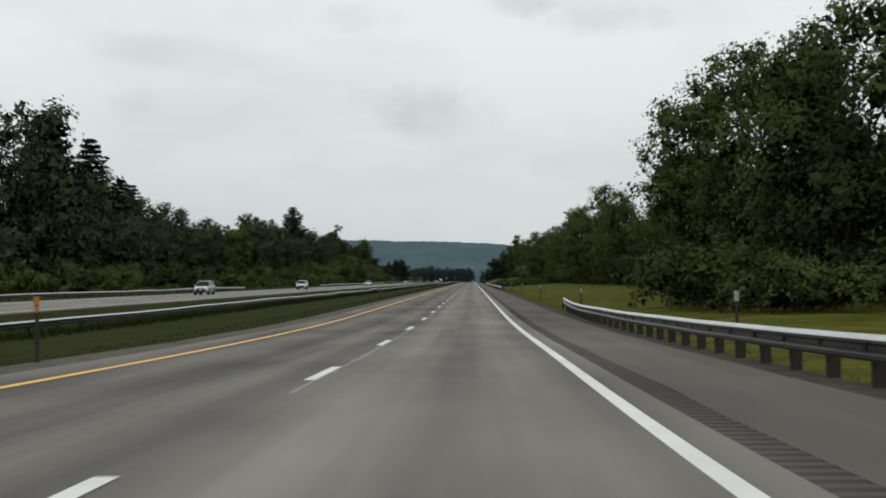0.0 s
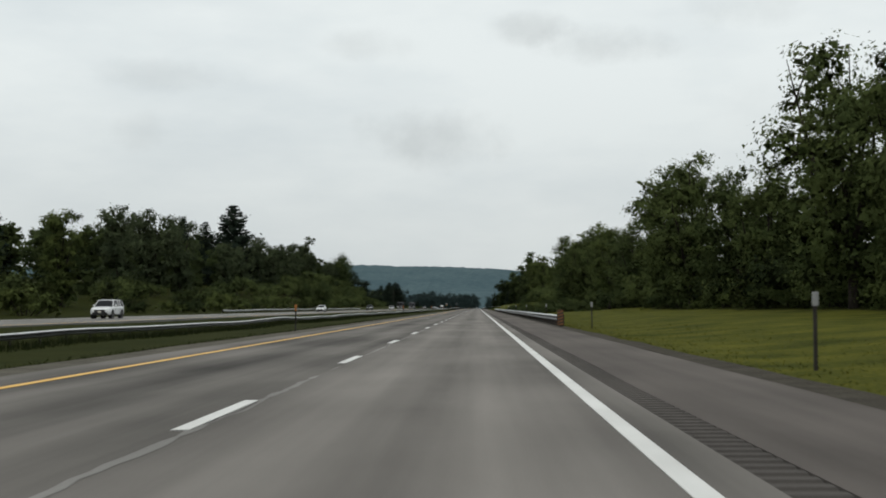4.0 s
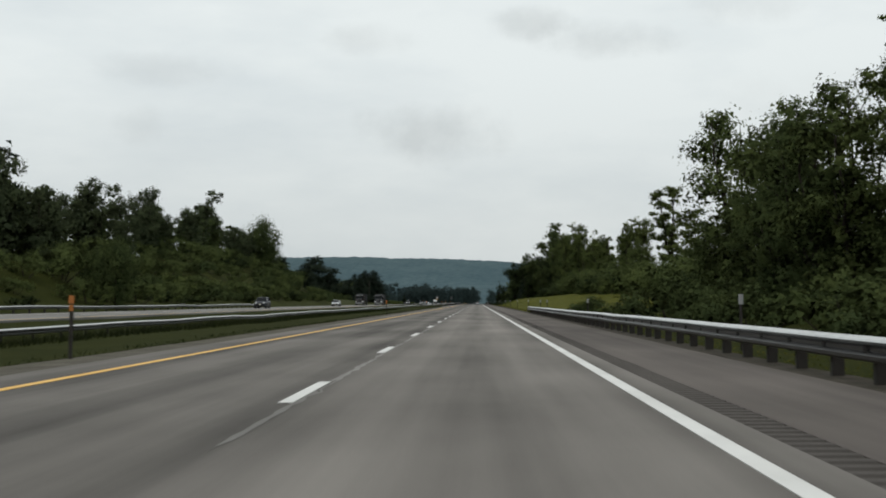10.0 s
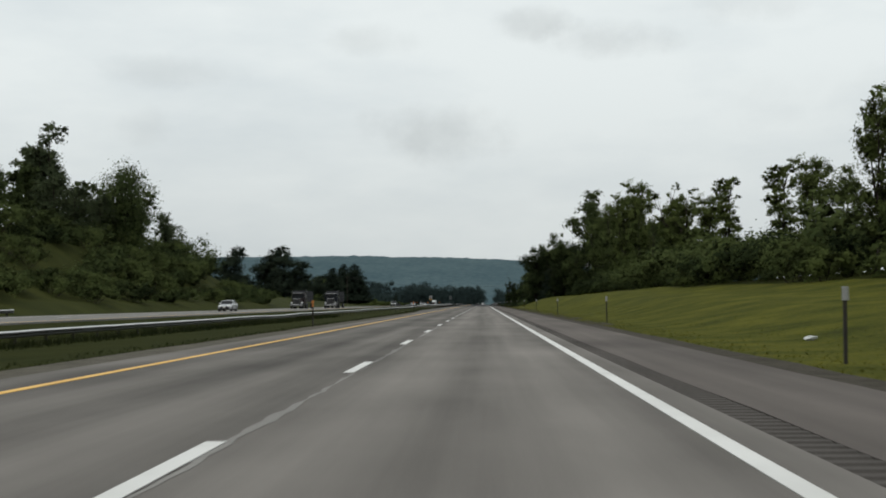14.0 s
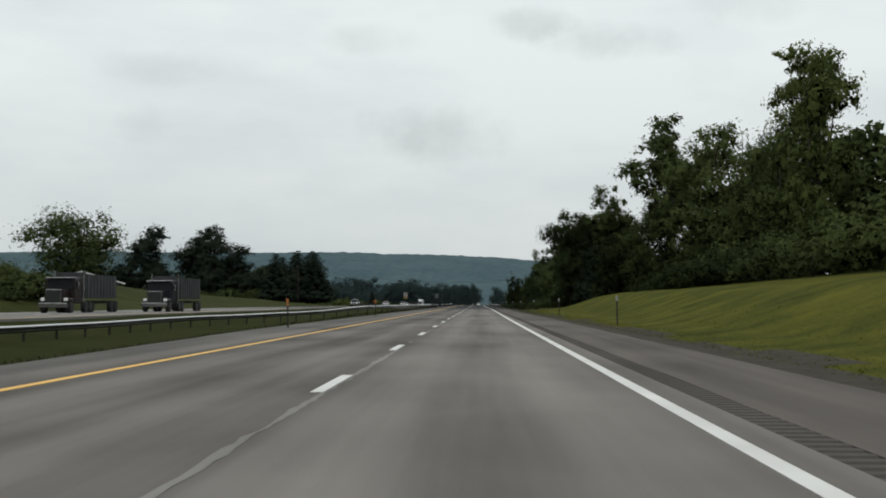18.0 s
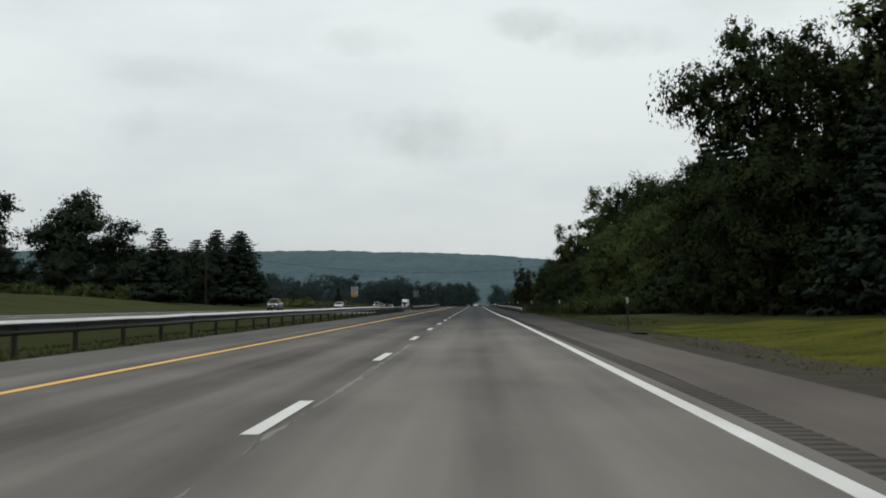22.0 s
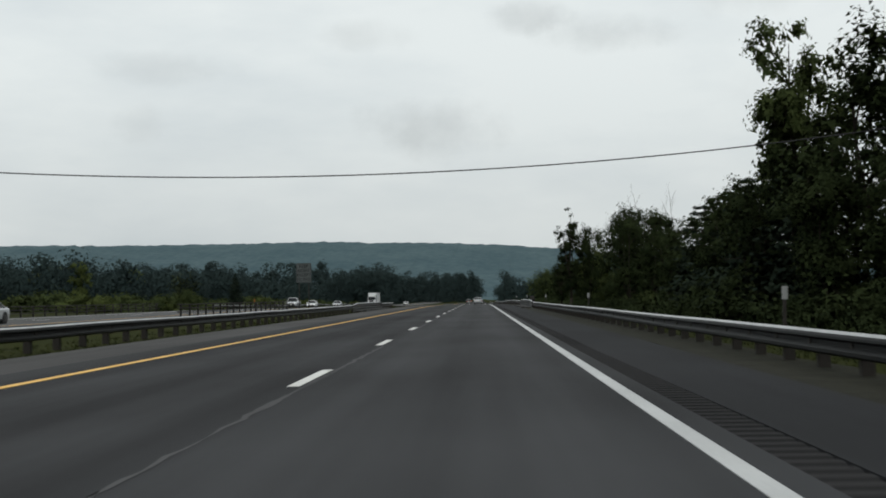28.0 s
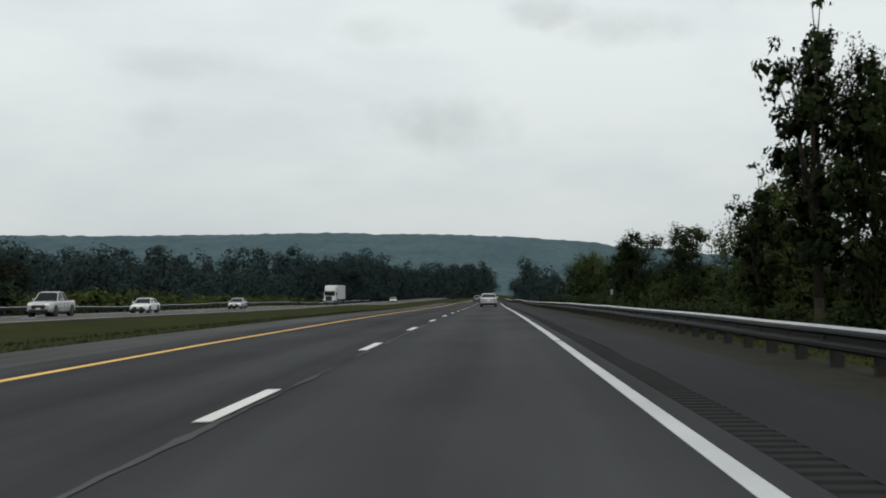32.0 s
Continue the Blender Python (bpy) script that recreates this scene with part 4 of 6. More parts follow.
while y < 1300:
    deep = 33 if y < 500 else 40
    low = 0.75 if y > 960 else 1
    if not 985 < y < 1060:
        if not 435 < y < 625:
            plant("back" if plant_rng.random() < 0.6 else "back_light", deep + plant_rng.uniform(-3, 3), y, h=plant_rng.uniform(14, 17.5) if 695 < y < 760 else plant_rng.uniform(9.5, 12) if 660 < y <= 695 else plant_rng.uniform(9, 12) * low * (0.6 if 612 < y <= 652 else 1.0), wide=1.1, group=R)
        plant("scrub_green" if y < 745 and plant_rng.random() < 0.55 else "scrub", (28 if y < 745 else 21) + plant_rng.uniform(-1.5, 2), y + 4, h=plant_rng.uniform(3.5, 6.5) * low, wide=1.1, group=R)
        plant("scrub_green" if 435 < y < 660 else "scrub_back", (31 if y < 745 else 25) + plant_rng.uniform(-1.5, 2), y - 1, h=plant_rng.uniform(4.5, 7.5) * low, wide=1.2, group=R)
    # the lit stretch of the grove takes the lighter leaf twins
    if 770 < y < 985:
        plant(plant_rng.choice(["dark_green", "elm_green"] if 815 < y < 880 else ["dark", "hemlock", "elm"]), 20.5 + plant_rng.uniform(-1, 1.5), y + plant_rng.uniform(0, 3), h=plant_rng.uniform(8, 9.5) if y < 935 else plant_rng.uniform(9.3, 10.5), wide=1.1, group=R)
    if 40 < y < 76:
        for k in range(3):
            plant(plant_rng.choice(["bush_dark", "bush_dark", "bush"]), 15.5 + plant_rng.uniform(-1, 2.5), y + 1.6 * k, h=plant_rng.uniform(2.2, 4.6), wide=1.2, group=R)
    if y < 100:
        plant(plant_rng.choice(["bush", "bush_dark"]), 20.5 + plant_rng.uniform(-1, 2), y + 2, h=plant_rng.uniform(1.6, 3.5), wide=1.1, group=R)
    elif y < 320:
        plant(plant_rng.choice(["bush", "bush_dark", "bush_light"]), 25 + plant_rng.uniform(-0.5, 2), y + 2, h=plant_rng.uniform(1.2, 3), wide=1.1, group=R)
    elif y < 425:
        for x in (12.5, 17, 21):
            plant(plant_rng.choice(["bush", "bush_dark", "bush_dark", "bush_dark"]), x + plant_rng.uniform(-1.5, 2), y + plant_rng.uniform(0, 6), h=plant_rng.uniform(1.2, 3.2), wide=1.1, group=R)
    elif 745 < y < 990 or y > 1055:
        for x in ((17.5, 20) if y < 900 else (15, 18.5)):
            plant("bush_dark_green" if 815 < y < 880 else "bush_dark", x + plant_rng.uniform(-1.2, 2.0), y + plant_rng.uniform(0, 6), h=plant_rng.uniform(1.6, 3.6), wide=1.1, group=R)
    elif y < 745:
        plant(plant_rng.choice(["bush", "bush_light", "bush_dark"]), 26 + plant_rng.uniform(-2, 2), y + 2, h=plant_rng.uniform(1.4, 3.2), wide=1.1, group=R)
    y += 9.5
# left: marked trees beyond the oncoming lanes
for kind, x, y, top, wide in (
        ("big_spruce", -69, 482, 31.6, 1.0), ("spruce", -78, 486, 27, 1.1), ("spruce_slim", -83, 480, 27.5, 1.0), ("spruce_slim", -88, 490, 26, 1.0), ("far_elm", -60, 476, 21, 1.0), ("far_elm", -94, 522, 30.5, 1.0), ("far_oak", -114, 527, 29.5, 1.0), ("far_elm", -104, 505, 26, 1.0), ("round", -40, 460, 8.5, 0.8), ("round", -46, 474, 8.0, 0.8),
        ("far_elm", -60, 515, 21, 1.0), ("far_oak", -64, 560, 24, 0.9), ("far_airy", -70, 648, 31.5, 1.0), ("far_oak", -73, 655, 28, 0.7), ("far_elm", -84, 640, 27, 0.9), ("round", -54.5, 641, 23.4, 0.75), ("far_airy", -58, 648, 21, 0.9),
        ("big_spruce", -71, 206, 31.5, 0.85), ("spruce", -71, 231, 30, 1.3), ("spruce", -75, 220, 31, 1.2), ("big_spruce", -75, 240, 26, 0.9), ("far_elm", -68, 226, 22, 1.0), ("spruce", -72, 255, 24, 1.3), ("far_elm", -68, 246, 20, 1.0), ("spruce", -74, 270, 24, 1.3), ("far_elm", -70, 284, 20, 1.1), ("spruce", -70, 300, 20, 1.3), ("spruce", -86, 240, 27, 1.2), ("far_oak", -50, 140, 23, 1.0), ("far_oak", -56, 178, 15, 1.1), ("far_oak", -54, 205, 13.5, 1.2), ("far_oak", -56, 228, 14, 1.2), ("far_oak", -53, 255, 13, 1.2), ("far_ash", -52, 285, 14, 1.1), ("far_elm", -54, 318, 17, 1.0), ("far_elm", -58, 350, 19, 1.0), ("far_oak", -60, 382, 19, 1.0), ("far_elm", -56, 410, 16, 1.0), ("far_oak", -58, 440, 17, 1.0),
        ("round", -116, 932, 28, 1.25), ("far_elm", -103, 960, 25, 1.15), ("far_elm", -83, 959, 25, 1.15), ("far_elm", -90, 966, 22, 1.1), ("far_elm", -76, 962, 19, 1.1), ("spruce", -56, 922, 15.2, 1.3), ("spruce", -58, 1002, 18, 1.5), ("spruce", -54, 992, 18.3, 1.45), ("spruce", -61, 992, 17.5, 1.5), ("spruce", -66, 996, 17, 1.5), ("spruce", -56, 999, 19.3, 1.3), ("spruce", -59.5, 989, 19, 1.3), ("far_elm", -62, 965, 12.5, 1.1), ("far_elm", -67, 972, 13.3, 1.1), ("far_oak", -71, 980, 13.2, 1.1), ("far_elm", -60, 978, 12, 1.1), ("far_elm", -66, 950, 11.5, 1.1), ("far_elm", -75, 968, 14, 1.1), ("round", -62, 940, 11, 0.8), ("far_elm", -68, 975, 13, 1.0), ("far_elm", -72, 1005, 12, 1.0), ("far_oak", -80, 1015, 12, 1.0), ("far_elm", -90, 1030, 13, 1.0), ("far_oak", -100, 1040, 14, 1.0),
        ("spruce_slim", -47, 1136, 6.6, 1.2), ("far_oak", -75, 1210, 9, 1.2), ("far_ash", -90, 1215, 10, 1.2), ("far_oak", -108, 1200, 11, 1.2), ("round", -60, 1150, 3.5, 1.2), ("bush_light", -46, 1036, 2.2, 2.2), ("far_ash", -70, 1110, 8.5, 1.0)):
    plant(kind, x, y, top, wide=wide, group=L)
y = 60.0
while y < 700:
    hilly = y > 530
    plant("back" if plant_rng.random() < 0.5 else "back_light", -68 + plant_rng.uniform(-5, 5), y, h=plant_rng.uniform(9, 13) * (0.9 if hilly else 1), wide=1.15, group=L)
    if y < 540:
        plant("back", -88 + plant_rng.uniform(-6, 6), y + 5, h=plant_rng.uniform(12, 16) * (0.95 if hilly else 1), wide=1.1, group=L)
    if 470 < y < 690:
        for x in (-44, -47, -51, -58, -63):
            plant(plant_rng.choice(["scrub_back", "scrub_back", "bush"]), x + plant_rng.uniform(-2.5, 2.5), y + plant_rng.uniform(0, 10), h=plant_rng.uniform(1.6, 4.0), wide=1.3, group=L)
        for x in (-48, -55):
            plant(plant_rng.choice(["bush", "bush", "bush_dark"]), x + plant_rng.uniform(-2.5, 2.5), y + plant_rng.uniform(0, 10), h=plant_rng.uniform(1.5, 4.5), wide=1.2, group=L)
        plant(plant_rng.choice(["far_elm", "far_oak"]), -60 + plant_rng.uniform(-3, 3), y + 4, h=plant_rng.uniform(7, 11), group=L)
    if not hilly or plant_rng.random() < 0.5:
        plant(plant_rng.choice(["bush", "bush_light", "bush_dark"]), -45 + plant_rng.uniform(-3, 3), y + 3, h=plant_rng.uniform(1.5, 4), wide=1.2, group=L)
    plant(plant_rng.choice(["scrub_back", "bush"]), -54 + plant_rng.uniform(-4, 3), y + 7, h=plant_rng.uniform(2.5, 5.5), wide=1.2, group=L)
    y += 11
# the dense foot of the grove behind the lawn
for k in range(22):
    plant("far_elm", -58 - 2.9 * k + plant_rng.uniform(-1, 1), 936 + plant_rng.uniform(-7, 7), h=plant_rng.uniform(6.5, 10.5), wide=1.25, group=L)
    plant("scrub_back", -57 - 2.9 * k + plant_rng.uniform(-1, 1), 926 + plant_rng.uniform(-5, 5), h=plant_rng.uniform(3.0, 5.0), wide=1.3, group=L)
y = 1060.0
while y < 1500:
    plant(plant_rng.choice(["scrub_back", "scrub_back", "bush_light"]), -50 + plant_rng.uniform(-6, 4), y, h=plant_rng.uniform(1.8, 4), wide=1.3, group=L)
    plant("scrub_back", -64 + plant_rng.uniform(-6, 6), y + 5, h=plant_rng.uniform(3.5, 6), wide=1.3, group=L)
    y += 12


join_heaps()


def far_woods():
    """Woods too far to pick apart: thousands of crowns in one mesh."""
    rng = np.random.default_rng(77)
    cs, ns, ss, radial = [], [], [], []
    spots = []
    for _ in range(460):
        spots.append((rng.uniform(-520, -48), rng.uniform(1480, 1720), rng.uniform(19, 26)))
    for _ in range(200):
        spots.append((rng.uniform(-85, 3), rng.uniform(1680, 2250), rng.uniform(17, 25)))
    for _ in range(190):
        spots.append((rng.uniform(-170, -66), rng.uniform(1060, 1480), rng.uniform(8.5, 12.5)))
    for _ in range(220):
        spots.append((rng.uniform(14, 220), rng.uniform(1300, 1900), rng.uniform(9, 16)))
    for _ in range(160):
        spots.append((rng.uniform(-260, -110), rng.uniform(1150, 1450), rng.uniform(9, 14)))
    for _ in range(60):
        spots.append((rng.uniform(-64, -44), rng.uniform(1420, 1560), rng.uniform(13, 19)))
    for x, y, h in spots:
        r = rng.uniform(4.5, 7.5)
        z0 = ground_z(x, y)
        near = y < 1480
        for k in range(5):
            d = rng_unit(rng, 1)[0]
            br = r * rng.uniform(0.42, 0.66)
            c = np.array([x + d[0] * r * 0.5, y + d[1] * r * 0.5, z0 + h * (0.10 + 0.18 * k) + d[2] * 0.05 * h])
            n = 150 if near else 80
            v = rng_unit(rng, n)
            cs.append(v * br * rng.uniform(0.6, 1.1, (n, 1)) * np.array([1, 1, 0.85]) + c)
            radial.append(unit_rows(v * 0.6 + np.array([0, -0.15, 0.4])))
            ns.append(unit_rows(v + rng.normal(size=(n, 3)) * 0.2))
            ss.append(rng.uniform(0.7, 1.25, n) * (0.40 if near else 0.62))
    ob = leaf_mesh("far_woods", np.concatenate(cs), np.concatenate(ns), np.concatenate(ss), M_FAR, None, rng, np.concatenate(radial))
    return tagged(ob, "distant woods across the valley in haze-blued dark green", "woods", kind="stuff")


far_woods()


def hill():
    """The long wooded ridge across the end of the valley."""
    crest = [(-2600, 70), (-1500, 98), (-1100, 108), (-800, 112), (-620, 109), (-450, 109), (-280, 110), (-160, 106), (-80, 105), (30, 100), (130, 92), (230, 80), (420, 62), (800, 50), (1500, 60), (2600, 40)]
    xs = [-2600 + 8 * i for i in range(651)]
    rows = [(2450, 0.0), (2560, 0.16), (2650, 0.33), (2740, 0.5), (2820, 0.66), (2900, 0.81), (2970, 0.92), (3030, 0.98), (3060, 1.0), (3150, 0.9), (3400, 0.5)]
    verts = []
    for y, f in rows:
        for x in xs:
            gully = 1 + 0.16 * noise.noise((x * 0.004, y * 0.006, 0.0)) * (1 - f)
            tree = (noise.noise((x * 0.06, y * 0.05, 9.0)) * 2.2 + noise.noise((x * 0.17, y * 0.1, 4.0)) * 2.0) * min(1, f * 4)
            verts.append((x, y, -7 + lerp_knots(x, crest) * min(1, f * gully) + tree))
    n = len(xs)
    faces = [(j * n + i, j * n + i + 1, (j + 1) * n + i + 1, (j + 1) * n + i) for j in range(len(rows) - 1) for i in range(n - 1)]
    return tagged(link_mesh("hill", verts, faces, M_HILL), "long wooded ridge at the end of the valley tinted haze-blue", "hill", kind="structure")


hill()
# ---- guardrails ----


RAIL_PROFILE = ((-0.055, 0.0), (-0.085, 0.03), (-0.085, 0.075), (-0.02, 0.125), (-0.02, 0.180), (-0.086, 0.220), (-0.082, 0.252), (-0.066, 0.284), (-0.040, 0.306), (0.0, 0.318))


def w_beam(name, parent, top):
    """One metre of W-section rail along +y, its face towards -x."""
    prof = list(RAIL_PROFILE)
    verts, faces = [], []
    for y in (0, 1):
        verts += [(x, y, z) for x, z in prof] + [(x + 0.008, y, z - 0.002) for x, z in prof[::-1]]
    n = 2 * len(prof)
    for i in range(n):
        j = (i + 1) % n
        faces.append((i, j, n + j, n + i))
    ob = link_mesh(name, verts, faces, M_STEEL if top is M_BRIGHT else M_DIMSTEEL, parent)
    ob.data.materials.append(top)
    # upper faces get the painted sky reflection
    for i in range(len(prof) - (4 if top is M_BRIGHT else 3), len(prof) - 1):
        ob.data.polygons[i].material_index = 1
    return ob


def guardrail(path, y0, y1, step, height, label, face=-1, posts="wood", beam=3.81, end_flare=False):
    """path(y) gives x and ground z; face: which side of the posts the beam is on."""
    g = base("guardrail", label, "guardrail")
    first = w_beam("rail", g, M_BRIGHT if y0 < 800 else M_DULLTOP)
    bm = bmesh.new()
    if posts == "wood":
        box(bm, 0.17, 0.145, height + 0.34, 0.16, 0, -0.4, 0.012)
        box(bm, 0.13, 0.15, 0.24, 0.03, 0, height - 0.30, 0.008)
    else:
        box(bm, 0.10, 0.012, height + 0.34, 0.02, 0, -0.4)
        box(bm, 0.010, 0.075, height + 0.34, -0.025, 0, -0.4)
        box(bm, 0.010, 0.075, height + 0.34, 0.07, 0, -0.4)
    post = part("post", bm, M_POST, g)
    rng = random.Random(int(y0 * 7 + y1))
    used = [False, False]
    y = y0
    sag = 0.0
    while y < y1 - 0.5:
        x, z = path(y)
        x2, z2 = path(min(y + beam, y1))
        nxt = rng.uniform(-0.012, 0.012)
        d = Vector((x2 - x, min(beam, y1 - y), z2 - z + nxt - sag))
        m = Matrix.Translation((x, y, z + height - 0.31 + sag)) @ d.to_track_quat("Y", "Z").to_matrix().to_4x4() @ Matrix.Diagonal((-face, d.length + 0.04, 1, 1))
        sag = nxt
        if not used[0]:
            first.matrix_basis, used[0] = m, True
        else:
            clone(first, g, m)
        y += beam
    y = y0 + 0.4
    while y < y1:
        x, z = path(y)
        m = pose(x, y, z + rng.uniform(-0.03, 0.03), rng.uniform(-1, 1), rng.uniform(-1.2, 1.2), rng.uniform(-3, 3)) @ Matrix.Diagonal((-face, 1, 1, 1))
        if not used[1]:
            post.matrix_basis, used[1] = m, True
        else:
            clone(post, g, m)
        y += step
    if end_flare:
        x, z = path(y1)
        prof = list(RAIL_PROFILE)
        prof += [(px + 0.008, pz - 0.002) for px, pz in prof[::-1]]
        n, verts, faces = len(prof), [], []
        for k in range(10):
            a = math.radians(10 * k)
            squeeze = 1 - 0.25 * k / 9
            verts += [(x + 0.12 * (k / 9) ** 2 + px, y1 + 1.7 * math.sin(a), z + height - 0.31 - (height - 0.1) * (1 - math.cos(a)) * 0.8 + pz * squeeze) for px, pz in prof]
            if k:
                faces += [((k - 1) * n + i, (k - 1) * n + (i + 1) % n, k * n + (i + 1) % n, k * n + i) for i in range(n)]
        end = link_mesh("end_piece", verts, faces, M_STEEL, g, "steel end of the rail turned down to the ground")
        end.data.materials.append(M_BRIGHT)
        # painted sky reflection carried on along the turned-down top
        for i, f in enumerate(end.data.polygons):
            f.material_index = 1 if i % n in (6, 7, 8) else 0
    return g


LABEL_R = "galvanised W-beam guardrail on dark wooden posts beside the shoulder"
guardrail(lambda y: (6.84 + max(0, (y - 45) / 28) ** 2 * 0.9, dip(y) - 0.06), -60, 72.5, 1.905, 0.66, LABEL_R, end_flare=True)
guardrail(lambda y: (6.84, -0.06), 191, 436, 1.905, 0.63, LABEL_R, end_flare=True)
guardrail(lambda y: (6.78 - 0.28 * max(0.0, (848 - y) / 29), -0.06 - 0.07 * max(0.0, (848 - y) / 29)), 819, 995, 1.905, 0.56, LABEL_R)
guardrail(lambda y: (6.78, dip(y) - 0.06), 1025, 1420, 1.905, 0.58, LABEL_R)


def left_path(y):
    x = lerp_knots(y, [(-60, -18.5), (605, -18.5), (640, -17.6), (718, -8.0), (745, -7.7), (1040, -7.7)])
    return x, ground_z(x, y) + lerp_knots(y, [(600, 0.0), (720, 0.08)])


guardrail(left_path, -60, 820, 3.81, 0.7, "long galvanised guardrail on slim steel posts in the grass median", face=1, posts="steel")
guardrail(left_path, 820, 866, 1.905, 0.58, "galvanised guardrail on close-set posts before the median crossover", face=1)
guardrail(left_path, 886, 985, 1.905, 0.54, "galvanised guardrail on close-set posts leading to the bridge", face=1)
guardrail(left_path, 1013.5, 1030, 1.905, 0.54, "short galvanised guardrail beyond the bridge", face=1)
for a, b in ((-60, 214), (321, 551)):
    guardrail(lambda y: (-38.2, ground_z(-38.2, y)), a, b, 3.81, 0.75, "guardrail along the outer edge of the far carriageway", face=1)
guardrail(lambda y: (-38.2, ground_z(-38.2, y)), 1075, 1420, 3.81, 0.8, "guardrail along the outer edge of the far carriageway past the bridge", face=1)


def bridge_rail(x, y0, y1, face, label):
    """Two stacked beams on short posts above a chipped concrete kerb."""
    g = base("bridge_rail", label, "bridge railing")
    z = -0.18
    n = int((y1 - y0) / 3.81) + 1
    L = (y1 - y0) / n
    lift = [0.0] + [0.13] * (n - 1) + [0.0]
    for k in range(n):
        ya = y0 + L * k
        for h, rise in ((0.41, 1.0), (0.08, 0.8)):
            d = Vector((0, L, (lift[k + 1] - lift[k]) * rise))
            r = w_beam("rail", g, M_DULLTOP)
            if rise < 1:
                r.data.polygons.foreach_set("material_index", [0] * len(r.data.polygons))
            r.matrix_basis = Matrix.Translation((x, ya, z + h + lift[k] * rise)) @ d.to_track_quat("Y", "Z").to_matrix().to_4x4() @ Matrix.Diagonal((-face, L + 0.03, 1.0, 1))
    bm = bmesh.new()
    box(bm, 0.15, 0.15, 0.98, 0.1, 0, -0.15, 0.01)
    first = part("post", bm, M_POST, g)
    y = y0 + 0.5
    first.matrix_basis = pose(x, y, z) @ Matrix.Diagonal((-face, 1, 1, 1))
    while y < y1 - 1.9:
        y += 1.905
        clone(first, g, pose(x, y, z) @ Matrix.Diagonal((-face, 1, 1, 1)))
    rng = random.Random(int(x * 10))
    y = y0 + 2
    while y < y1 - 2:
        L = rng.uniform(1.2, 2.6)
        bm = bmesh.new()
        box(bm, 0.34, L - rng.uniform(0.05, 0.3), 0.24, x + face * 0.72, y + L / 2, z + 0.05, 0.035)
        for v in bm.verts:
            v.co += Vector((rng.uniform(-0.03, 0.03), rng.uniform(-0.05, 0.05), rng.uniform(-0.05, 0.02)))
        part("kerb_block", bm, M_CONCRETE, g, "chipped concrete kerb block")
        y += L
    # dark slab added to stand for the shadow beneath the beams
    bm = bmesh.new()
    box(bm, 0.62, y1 - y0 - 2, 0.2, x + face * 0.27, (y0 + y1) / 2, z + 0.04, 0.02)
    part("deck_edge", bm, M_POST, g, "dark slab in place of the shadow under the rails behind the kerb")
    return g


M_CONCRETE = mat("weathered_concrete", (0.012, 0.012, 0.012), (0.036, 0.035, 0.034), 2.0, 0.9, bump=0.5, bscale=18)
M_RUST = mat("rusty_steel", (0.016, 0.010, 0.006), (0.050, 0.030, 0.016), 4.0, 0.85, bscale=20)
bridge_rail(6.75, 995, 1025, -1, "double steel beam railing over a chipped concrete kerb on the bridge")
bridge_rail(-7.65, 985, 1013.5, 1, "double steel beam railing on the median side of the bridge")


def far_railing():
    g = base("bridge_rail", "dark steel bridge railing on the far carriageway", "bridge railing")
    for x in (-21.6, -37.9):
        for h in (0.35, 0.65, 0.95):
            bm = bmesh.new()
            box(bm, 0.08, 56, 0.08, x, 1014, -0.2 + h, 0.01)
            part("bar", bm, M_POST, g)
        first = None
        for k in range(19):
            m = pose(x, 987 + 3 * k, -0.3)
            if first is None:
                bm = bmesh.new()
                box(bm, 0.14, 0.14, 1.12, 0, 0, 0, 0.01)
                first = part("post", bm, M_POST, g)
                first.matrix_basis = m
            else:
                clone(first, g, m)


far_railing()


def old_railing():
    g = base("bridge_rail", "old railing with a pale top bar behind the steel beams", "bridge railing")
    for z, sz, m, label in ((0.95, 0.05, M_CONCRETE, "pale weathered top bar"), (0.69, 0.05, M_CONCRETE, ""), (0.74, 0.21, M_RUST, "dark rusty infill panel")):
        bm = bmesh.new()
        box(bm, 0.12 if sz < 0.1 else 0.04, 9.2, sz, 7.32, 1008.6, z, 0.008)
        part("bar" if sz < 0.1 else "panel", bm, m, g, label)
    for k in range(6):
        bm = bmesh.new()
        box(bm, 0.09, 0.09, 1.2, 7.32, 1004.1 + 1.8 * k, -0.25, 0.008)
        part("post", bm, M_POST, g)


old_railing()

# median crossover
M_CROSS = mat("crossover_gravel_asphalt", (0.12, 0.115, 0.105), (0.22, 0.21, 0.2), 0.8, 0.95, bump=0.4, bscale=30)


def crossover():
    verts, faces, n = [], [], 12
    for k in range(n + 1):
        x = -22.35 + (22.35 - 6.75) * k / n
        z = max(ground_z(x, 876), -0.4) + 0.06
        flare = 3.5 * (abs(k / n - 0.5) * 2) ** 2
        verts += [(x, 868.5 - flare, z), (x, 883.5 + flare, z), (x, 868.5 - flare, z - 0.3), (x, 883.5 + flare, z - 0.3)]
    for k in range(n):
        o = 4 * k
        faces += [(o, o + 4, o + 5, o + 1), (o + 2, o + 6, o + 4, o), (o + 1, o + 5, o + 7, o + 3)]
    return tagged(link_mesh("crossover", verts, faces, M_CROSS), "pale paved turnaround crossing the grass median", "road", kind="structure")


crossover()

# ---- posts and signs ----
DELIN = {}


M_PLATE = mat("weathered_white_sheeting", (0.23, 0.235, 0.23), (0.36, 0.365, 0.36), 6.0, 0.55)


